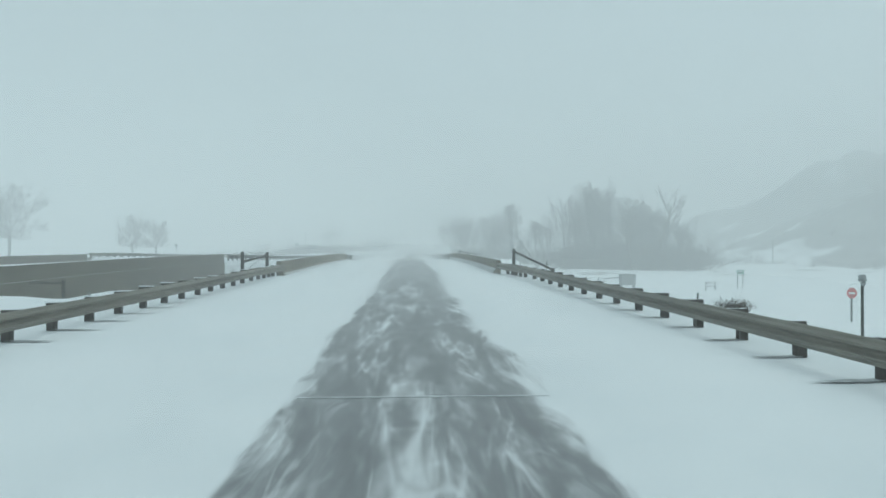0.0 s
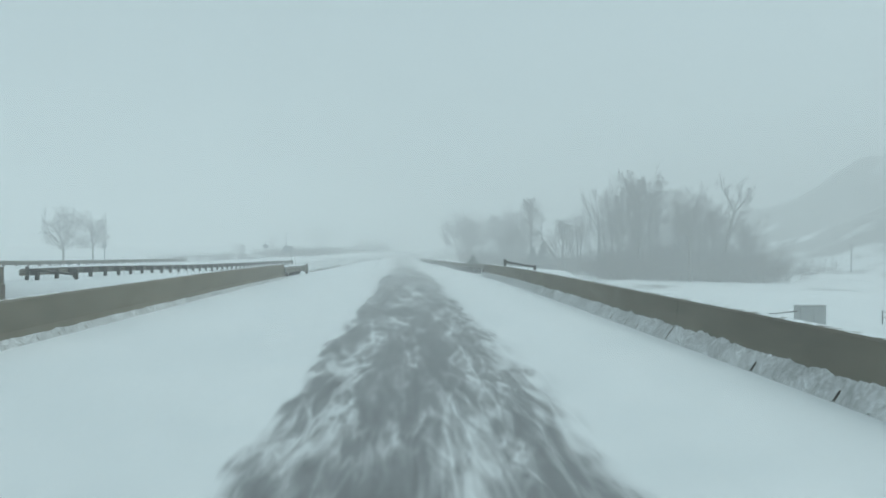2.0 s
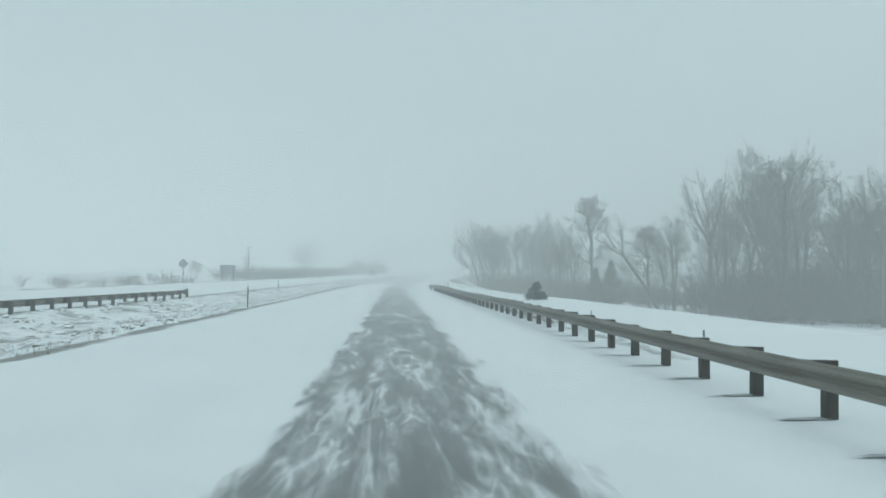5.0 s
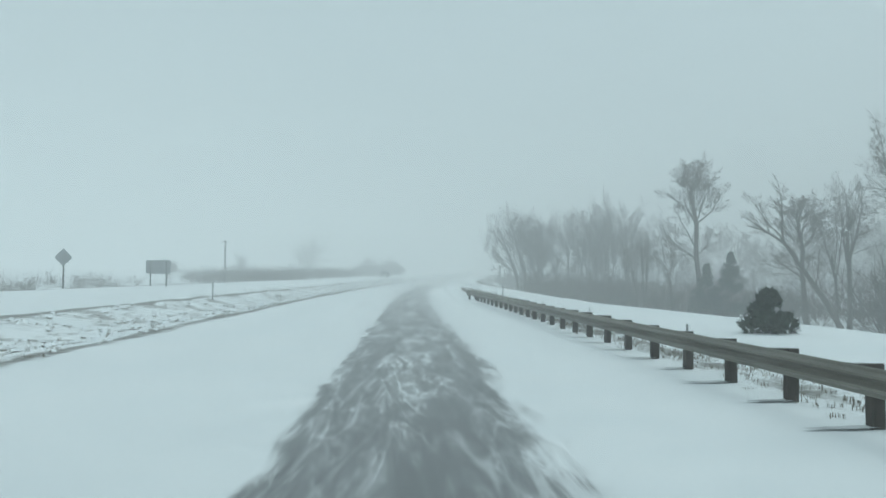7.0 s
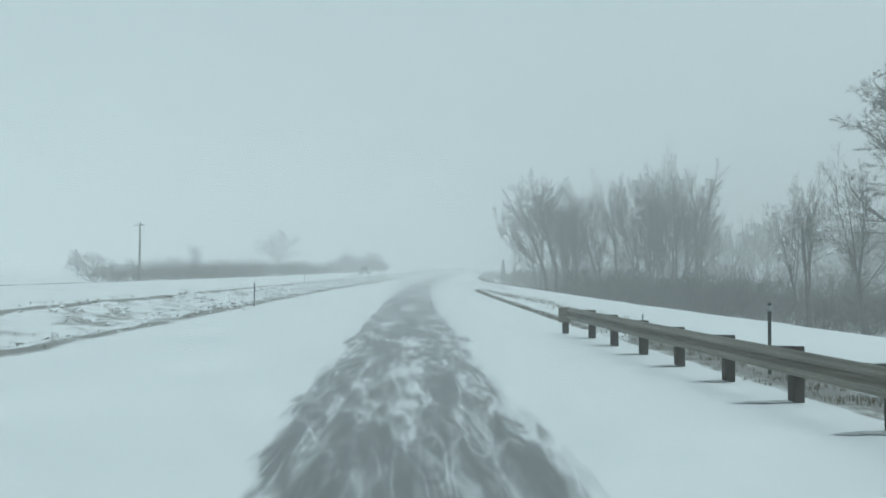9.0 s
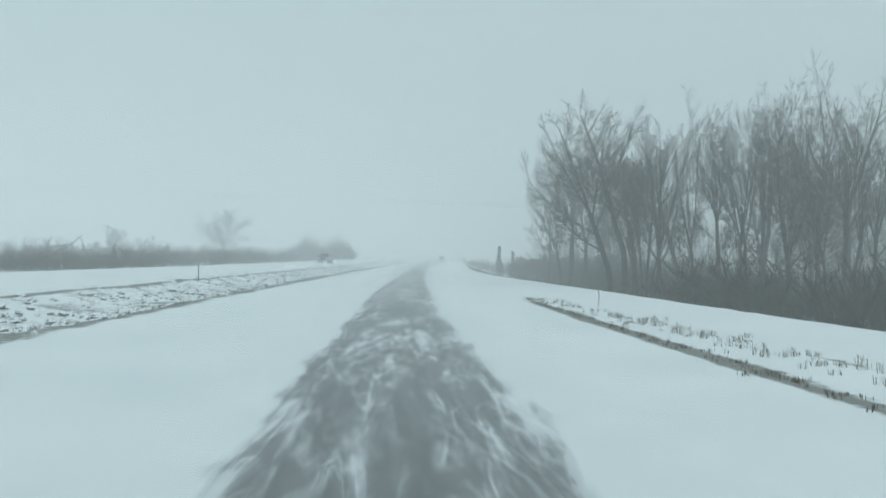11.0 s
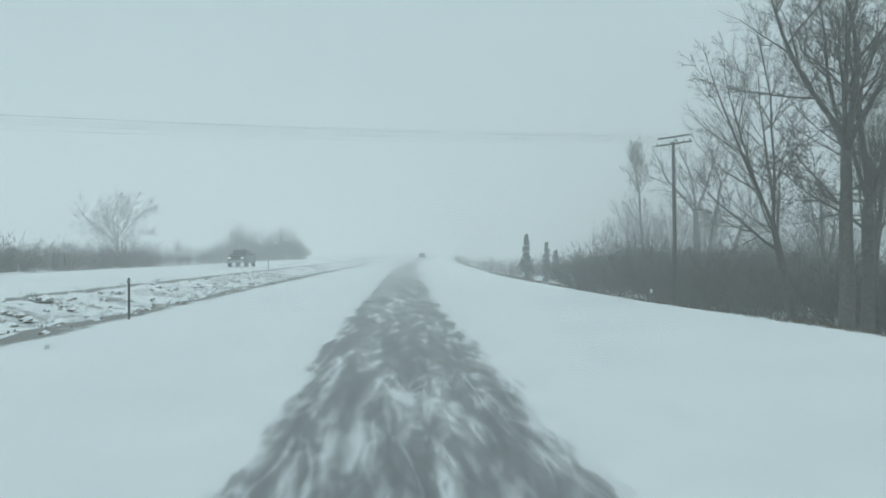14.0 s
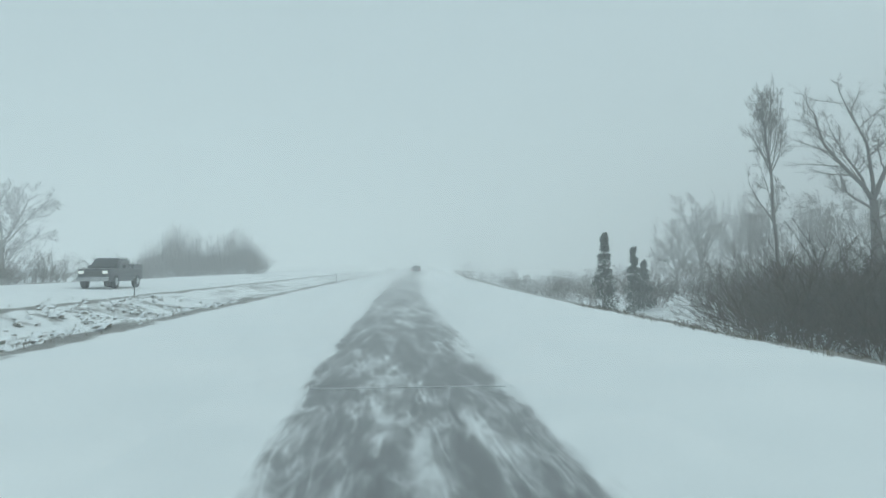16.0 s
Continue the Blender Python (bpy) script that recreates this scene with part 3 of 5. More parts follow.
guardrail(1, [(82.0, 4.6), (88, 4.85), (170, 4.85), (186.4, 4.35)], [82.9, 83.9, 84.9] + [120.85 + 1.893 * k for k in range(-18, 35)], LABEL, top=0.755)
guardrail(1, [(71.5, -16.75), (153.2, -16.0)], [72.4 + 1.905 * k for k in range(43)], "weathered guardrail beside the opposite carriageway", dz=0.0, tabs=0)
guardrail(-1, [(71.0, -28.9), (144.5, -28.9)], [72.4 + 1.905 * k for k in range(38)], "distant guardrail past the opposite carriageway", dz=0.25, tabs=0)

# painted shade at the feet of the posts
shade_streaks(1, [(-20, 5.2), (34, 5.2), (39.9, 4.55)], [y for y in near_posts if y > 4])
shade_streaks(-1, [(-20, -6.2), (33, -6.2)], [14.6 + 1.635 * k for k in range(-6, 12)], 0.9)
shade_streaks(1, [(88, 4.85), (170, 4.85), (186.4, 4.35)], [120.85 + 1.893 * k for k in range(-16, 35)], 0.8)

# end treatment plates
for lat, y, dz in ((4.35, 186.55, 0.0), (-6.6, 88.75, 0.0), (-16.0, 153.35, 0.0)):
    e = thing("guardrail_terminal", at_road(lat, y, dz - 0.25), "rusty steel end terminal closing the guardrail", "terminal", "rail ends")
    part("end_plate", block("end_plate", 0.34, 0.05, 0.40, STEEL, 0.01), e, at=Matrix.Translation((0, 0, 0.56 if lat > 0 else 0.42)))
    part("post", block("post", 0.16, 0.14, 0.9, TIMBER, 0.01), e, at=Matrix.Translation((0.05, 0.14, 0)))


# ---------------------------------------------------------------- fence braces at the bridge ends
def fence_brace(a, b, za, zb, label, drop=0.10):
    """Two timber posts with a rail between them and a twisted tie wire; a, b: (x, y)."""
    ga, gb = ground_at(*a), ground_at(*b)
    base = Vector((a[0], a[1], ga))
    e = thing("fence_brace", base, label, "fence", "fence braces")
    A, B = Vector((a[0], a[1], za)), Vector((b[0], b[1], zb))
    part("post", pipe("post", [(a[0], a[1], ga - 0.4), (a[0], a[1], za - 0.04), (a[0], a[1], za)], 0.085, TIMBER, 10, 0.075), e, world=True)
    part("post", pipe("post", [(b[0], b[1], gb - 0.4), (b[0], b[1], zb)], 0.085, TIMBER, 10, 0.08), e, world=True)
    part("brace_rail", pipe("brace_rail", [A - Vector((0, 0, 0.14)), B - Vector((0, 0, drop))], 0.055, TIMBER, 8), e, world=True)
    low = Vector((b[0], b[1], gb + 0.25))
    mid = (A + low) / 2 - Vector((0, 0, 0.05))
    part("tie_wire", pipe("tie_wire", [A - Vector((0, 0, 0.2)), mid, low], 0.008, WIRE, 5), e, world=True)
    return e


fence_brace((5.58, 39.15), (7.42, 38.2), 1.73, 0.76, "dark timber fence brace at the bridge end")
fence_brace((5.54, 77.6), (7.45, 79.5), 1.74, 1.40, "dark timber fence brace past the barrier")
fence_brace((-16.42, 72.3), (-14.46, 72.7), 1.36, 1.1, "dark timber fence brace between the bridges")
fence_brace((-6.93, 39.0), (-7.4, 35.4), 1.57, 1.59, "dark timber fence brace beside the bridge rail", 0.46)
fence_brace((-15.2, 35.0), (-18.6, 33.6), 0.35, 0.5, "dark timber fence brace on the snowy bank")
e = thing("steel_fence_post", Vector((6.9, 37.7, ground_at(6.9, 37.7))), "thin leaning steel fence post in snow", "post")
part("stake", pipe("stake", [(6.88, 37.7, -0.8), (7.0, 37.6, 1.15)], 0.02, POST_METAL, 6), e, world=True)


# ---------------------------------------------------------------- delineators and signs
def delineator(x, y, top, label="dark steel delineator post standing in snow"):
    g = ground_at(x, y)
    e = thing("delineator", Vector((x, y, g)), label, "delineator", "delineators along the road")
    h = top - g
    v = [(-0.03, 0.0), (-0.012, 0.022), (0.012, 0.022), (0.03, 0.0), (0.012, 0.008), (-0.012, 0.008)]
    verts = [Vector((a, b, z)) for z in (-0.4, h) for a, b in v]
    faces = [(k, (k + 1) % 6, 6 + (k + 1) % 6, 6 + k) for k in range(6)] + [tuple(range(6, 12)), tuple(range(5, -1, -1))]
    part("post", mesh_of("post", verts, faces, POST_METAL), e)
    part("reflector", pipe("reflector", [(0, -0.02, h - 0.09), (0, -0.035, h - 0.09)], 0.05, GALVANISED, 10), e, "round reflector button")
    return e


def on_road(lat, y, h):
    p = at_road(lat, y)
    return p.x, p.y, p.z + h


for lat, y, h in ((-7.75, 134.0, 1.12), (-13.3, 182.0, 1.2), (-6.9, 201.5, 1.1), (-13.2, 252.5, 1.25), (-7.0, 278.4, 1.1), (-13.4, 334, 1.3), (-6.9, 372, 1.1),
                  (-27.5, 215, 1.3), (-27.6, 168, 1.3), (-27.6, 176, 1.3), (6.0, 178.4, 1.16)):
    x, y, z = on_road(lat, y, h)
    delineator(x, y, z)
e = delineator(8.33, 13.6, 1.10, "black snow-stake post behind the guardrail")
KNOB = 1.10 - ground_at(8.33, 13.6)
part("knob", pipe("knob", [(0, 0, KNOB - 0.05), (0, 0, KNOB), (0, 0, KNOB + 0.07)], 0.075, GALVANISED, 10, 0.06), e, "bright rounded knob")


def sign_posts(e, xs, z0, z1, r=0.035):
    for x in xs:
        part("post", block("post", 2 * r, 2 * r, z1 - z0, POST_METAL, 0.004), e, at=Matrix.Translation((x, 0.05, z0)))


def plate(name, pts, thick, mat):
    """A flat sign plate facing -y from its outline in x and z."""
    n = len(pts)
    v = [Vector((x, 0, z)) for x, z in pts] + [Vector((x, thick, z)) for x, z in pts]
    f = [tuple(range(n)), tuple(range(2 * n - 1, n - 1, -1))] + [(k, n + k, n + (k + 1) % n, (k + 1) % n) for k in range(n)]
    return mesh_of(name, v, f, mat)


g = ground_at(-26.12, 186.7)
e = thing("diamond_sign", Vector((-26.12, 186.7, g)), "grey back of a diamond sign on one post", "road sign")
part("plate", plate("plate", [(0, 3.87 - g), (0.66, 3.21 - g), (0, 2.55 - g), (-0.66, 3.21 - g)], 0.006, SIGN_BACK), e)
part("crossbar", block("crossbar", 0.9, 0.03, 0.05, GALVANISED, 0.004), e, at=Matrix.Translation((0, -0.02, 3.2 - g)))
sign_posts(e, [0], -0.3, 3.7 - g, 0.045)
g = ground_at(-23.95, 200.8)
e = thing("rectangular_sign", Vector((-23.95, 200.8, g)), "grey back of a rectangular sign on two posts", "road sign")
part("plate", plate("plate", [(-1.12, 2.05 - g), (1.12, 2.05 - g), (1.12, 3.3 - g), (-1.12, 3.3 - g)], 0.006, SIGN_BACK), e)
for z in (2.35, 3.0):
    part("crossbar", block("crossbar", 2.1, 0.03, 0.05, GALVANISED, 0.004), e, at=Matrix.Translation((0, -0.02, z - g)))
sign_posts(e, [-0.72, 0.72], -0.3, 3.2 - g, 0.05)
g = ground_at(-48.7, 166.2)
e = thing("diamond_sign", Vector((-48.7, 166.2, g)), "small dark diamond sign past the carriageway", "road sign")
part("plate", plate("plate", [(0, 3.4 - g), (0.5, 2.9 - g), (0, 2.4 - g), (-0.5, 2.9 - g)], 0.006, SIGN_BACK), e)
sign_posts(e, [0], -0.3, 2.9 - g, 0.045)
g = ground_at(43.0, 96.5)
e = thing("green_sign", Vector((43.0, 96.5, g)), "small green road sign on two steel posts", "road sign")
part("plate", plate("plate", [(-0.5, -1.45 - g), (0.5, -1.45 - g), (0.5, -0.88 - g), (-0.5, -0.88 - g)], 0.006, SIGN_GREEN), e)
part("lettering", block("lettering", 0.7, 0.004, 0.07, WHITE_PAINT, 0), e, "white bars of lettering", at=Matrix.Translation((0, -0.006, -1.12 - g)))
sign_posts(e, [-0.36, 0.36], -0.2, -1.0 - g, 0.035)
g = ground_at(31.7, 53.0)
e = thing("stop_sign", Vector((31.7, 53.0, g)), "faded red octagonal stop sign on a wooden post", "road sign")
oct_ = [(0.4 * math.cos(radians(22.5 + 45 * k)), -1.42 - g + 0.4 * math.sin(radians(22.5 + 45 * k))) for k in range(8)]
part("plate", plate("plate", oct_, 0.006, SIGN_RED), e)
part("lettering", block("lettering", 0.46, 0.004, 0.14, WHITE_PAINT, 0), e, "white bar of lettering", at=Matrix.Translation((0, -0.006, -1.49 - g)))
sign_posts(e, [0], -0.3, -1.2 - g, 0.05)

# the grey cabinet with its pipe and the little gate in the field
g = ground_at(23.6, 80.5)
e = thing("utility_cabinet", Vector((23.6, 80.5, g)), "grey steel utility cabinet on legs in snow", "cabinet", turn=0.1)
part("body", block("body", 1.6, 0.7, 1.15, CABINET_GREY, 0.03), e, at=Matrix.Translation((0, 0, -2.05 - g)))
part("door", block("door", 0.74, 0.02, 1.02, CABINET_GREY, 0.006), e, at=Matrix.Translation((-0.39, -0.36, -1.99 - g)))
part("door", block("door", 0.74, 0.02, 1.02, CABINET_GREY, 0.006), e, at=Matrix.Translation((0.39, -0.36, -1.99 - g)))
part("lid", block("lid", 1.68, 0.78, 0.05, CABINET_GREY, 0.012), e, at=Matrix.Translation((0, 0, -0.9 - g)))
for x in (-0.7, 0.7):
    part("leg", block("leg", 0.08, 0.6, max(0.2, -2.05 - g + 0.3), GALVANISED, 0.006), e, at=Matrix.Translation((x, 0, -0.3)))
part("pipe_rail", pipe("pipe_rail", [(-2.6, 0, -0.2), (-2.6, 0, -1.35 - g), (-0.8, 0, -1.2 - g)], 0.04, POST_METAL, 8), e)
g = ground_at(39.5, 97.5)
e = thing("pipe_gate", Vector((39.5, 97.5, g)), "small grey pipe gate in the snowy field", "gate")
for x in (-0.6, 0.6):
    part("post", pipe("post", [(x, 0, -0.3), (x, 0, 1.05)], 0.06, POST_METAL, 8), e)
for z in (0.45, 0.9):
    part("bar", pipe("bar", [(-0.6, 0, z), (0.6, 0, z)], 0.035, POST_METAL, 6), e)


# ---------------------------------------------------------------- poles and wires
def pole(x, y, top, label, arms):
    g = ground_at(x, y)
    e = thing("utility_pole", Vector((x, y, g)), label, "utility pole")
    h = top - g
    part("mast", pipe("mast", [(0, 0, -0.5), (0.02, 0, h * 0.5), (0, 0, h)], 0.15, POLE_WOOD, 12, 0.10), e)
    tips = []
    for k, (z, wide, tilt) in enumerate(arms):
        turn = Matrix.Rotation(radians(tilt), 4, "Y")
        m = Matrix.Translation((0, -0.13, h - z)) @ turn
        arm = part("crossarm", block("crossarm", wide, 0.09, 0.11, POLE_WOOD, 0.008, lift=False), e, at=m)
        for s in np.linspace(-0.46, 0.46, 6 if k else 4):
            if k or not len(arms) > 1:
                part("insulator", pipe("insulator", [(s * wide, 0, 0.05), (s * wide, 0, 0.12), (s * wide, 0, 0.2)], 0.045, PORCELAIN, 8, 0.03), arm)
            tips.append(Vector((x, y - 0.13, g + h - z)) + turn @ Vector((s * wide, 0, 0.2)))
        if k:
            for s in (-1, 1):
                part("brace", pipe("brace", [(s * 0.55, -0.13, h - z - 0.06), (0, -0.12, h - z - 0.5)], 0.018, GALVANISED, 6), e)
    return e, tips


p, tips = pole(23.2, 305.8, 9.75, "dark wooden utility pole with two crossarms", [(-0.32, 2.2, -9), (0.14, 2.5, -9)])
pole(-34.0, 265.0, 8.1, "wooden utility pole with a short crossarm", [(0.35, 1.5, 0)])
pole(98, 200, 4.5, "thin wooden pole at the hill's foot", [(0.3, 1.2, 0)])
pole(74.0, 345.0, 11.2, "far wooden utility pole with two crossarms", [(0.1, 3.4, 0), (1.1, 3.4, 0)])
# a timber switch frame on three poles behind the tall clump
g = ground_at(47.0, 322.0)
e = thing("switch_frame", Vector((47.0, 322.0, g)), "timber switch frame on three poles in the brush", "utility frame")
for x, top in ((-2.6, 7.8), (0.2, 7.1), (2.6, 7.1)):
    part("pole", pipe("pole", [(x, 0, -0.5), (x, 0, top - g)], 0.16, POLE_WOOD, 10, 0.12), e)
for x0, x1, z in ((-2.9, 1.4, 7.65), (-4.4, 2.8, 7.05), (-2.7, 2.7, 5.75), (0.1, 2.7, 5.35)):
    part("beam", block("beam", x1 - x0, 0.14, 0.20, POLE_WOOD, 0.012), e, at=Matrix.Translation(((x0 + x1) / 2, -0.2, z - g)))
line = thing("overhead_wires", Vector((23.2, 305.8, 9.7)), "four thin wires strung across the road", "wire")
for k, a in enumerate(tips[4:10:1] + tips[0:2]):
    if k in (1, 4):
        continue
    b = Vector((-80, 301.0 + 0.4 * k, 13.0 + 0.35 * k - (0.9 if k > 5 else 0)))
    pts = [a.lerp(b, t) - Vector((0, 0, 4 * 1.3 * t * (1 - t))) for t in np.linspace(0, 1, 18)]
    part("wire", pipe("wire", pts, 0.0045, WIRE, 4), line, world=True)


# ---------------------------------------------------------------- bare trees
def grow(tubes, rng, p, d, length, radius, level, plan):
    """One limb and all that springs from it."""
    n = (6, 6, 4, 2, 1)[level]
    pts, radii, dirs = [p.copy()], [radius], [d.copy()]
    end = radius * 0.28
    for i in range(n):
        wob = plan["wobble"][level]
        d = (d + Vector((rng.gauss(0, wob), rng.gauss(0, wob), rng.gauss(0, wob * 0.6) + plan["lift"][level]))).normalized()
        p = p + d * (length / n)
        pts.append(p.copy())
        dirs.append(d.copy())
        radii.append(max(radius + (end - radius) * (i + 1) / n, 0.0085))
    tubes.append((pts, radii, level))
    if level >= 4:
        return
    k = plan["kids"][level]
    for j in range(k):
        f = plan["start"][level] + (1 - plan["start"][level]) * (j + rng.random()) / k
        if j == k - 1:
            f = 1.0
        x = f * n
        i = min(int(x), n - 1)
        q = pts[i].lerp(pts[i + 1], x - i)
        base = dirs[min(i + 1, n)]
        side = base.cross(Vector((rng.gauss(0, 1), rng.gauss(0, 1), rng.gauss(0, 1)))).normalized()
        ang = radians(plan["angle"][level] * rng.uniform(0.6, 1.3)) * (0.45 if j == k - 1 else 1)
        c = (base * math.cos(ang) + side * math.sin(ang)).normalized()
        r = max(radii[i] * rng.uniform(0.42, 0.62), 0.010)
        grow(tubes, rng, q, c, length * plan["ratio"][level] * rng.uniform(0.7, 1.2) * (1.2 - 0.55 * f), r, level + 1, plan)


def habit(limbs, shoots, twigs, angle, ratio, wobble, lift, start=0.2):
    """How a crown divides: shoots of each order, their angles, lengths, waviness and upward pull."""
    return dict(kids=(0, limbs, shoots, twigs), start=(0, start, 0.14, 0.06), angle=(0, *angle), ratio=(0, *ratio),
                wobble=(0.04, wobble, wobble * 1.7, 0.17, 0.2), lift=(0, lift, lift * 0.9, 0.04, 0.03))


FINE = habit(10, 8, 12, (44, 44, 38), (0.42, 0.46, 0.46), 0.075, 0.05)
TUFTED = habit(11, 8, 11, (46, 46, 40), (0.36, 0.46, 0.48), 0.11, 0.05, 0.26)
STEMS = habit(8, 7, 9, (44, 46, 40), (0.44, 0.48, 0.46), 0.075, 0.045)
LUSH = habit(12, 9, 13, (46, 44, 38), (0.42, 0.46, 0.46), 0.075, 0.045, 0.18)
FAR = habit(10, 7, 10, (50, 48, 42), (0.46, 0.48, 0.50), 0.08, 0.03, 0.16)
SHORT = habit(7, 6, 11, (46, 46, 42), (0.46, 0.50, 0.50), 0.11, 0.05, 0.2)


def blade(v, f, rng, p, q, w):
    """A thin twig from p to q."""
    s = (q - p).cross(Vector((rng.gauss(0, 1), rng.gauss(0, 1), rng.gauss(0, 1)))).normalized() * w
    n = len(v)
    v += [p - s, p + s, q + s * 0.5, q - s * 0.5]
    f.append((n, n + 1, n + 2, n + 3))


def slant(turn, tilt):
    a, t = radians(turn), radians(tilt)
    return Vector((math.cos(a) * math.sin(t), math.sin(a) * math.sin(t), math.cos(t)))


def cottonwood(seed, label, plan, stems):
    """A leafless tree. stems: (foot, bole path of (x, y, z) points, radius, limbs), and each limb
    (height along the bole from 0 to 1, turn, tilt, length, thickness)."""
    rng = random.Random(seed)
    tubes = []
    for bole, radius, limbs in stems:
        pts = [Vector(p) for p in bole]
        fine = []
        for i in range(len(pts) - 1):
            for k in range(3):
                w = pts[i].lerp(pts[i + 1], k / 3)
                fine.append(w + Vector((rng.gauss(0, 0.04), rng.gauss(0, 0.04), 0)) * (1 if fine else 0))
        fine.append(pts[-1])
        n = len(fine) - 1
        radii = [radius * (1.25 if i == 0 else 1.0) * (1 - 0.45 * i / n) for i in range(n + 1)]
        tubes.append((fine, radii, 0))
        for f, turn, tilt, length, thick in limbs:
            x = f * n
            i = min(int(x), n - 1)
            q = fine[i].lerp(fine[i + 1], x - i)
            grow(tubes, rng, q, slant(turn, tilt), length, radii[i] * thick * 0.85, 1, plan)
    top = max(p.z for pts, _, _ in tubes for p in pts)
    e = thing("bare_tree", Vector((0, 0, 0)), label, "tree", "bare trees of the river bottom")
    tv, tf, cv, cf = [], [], [], []
    for pts, radii, level in tubes:
        if level == 4:
            blade(cv, cf, rng, pts[0], pts[1], {id(FAR): 0.013, id(SHORT): 0.011}.get(id(plan), 0.0072))
            continue
        if level == 3:
            for p, q, w in zip(pts, pts[1:], radii):
                blade(cv, cf, rng, p, q, max(w, 0.009))
            continue
        tube_into(tv if level < 2 else cv, tf if level < 2 else cf, pts, radii, (9, 6, 4, 3, 3)[level], cap=level < 3)
    part("trunk", mesh_of("trunk", tv, tf, BARK, True), e)
    part("crown", mesh_of("crown", cv, cf, TWIG, True), e)
    return e, top


def ring(seed, n, at, tilt, length, thick, turn=0):
    """Limbs all round a bole."""
    r = random.Random(seed)
    return [(r.uniform(*at), turn + 360 * (k + r.uniform(-0.3, 0.3)) / n, r.uniform(*tilt), r.uniform(*length), r.uniform(*thick)) for k in range(n)]


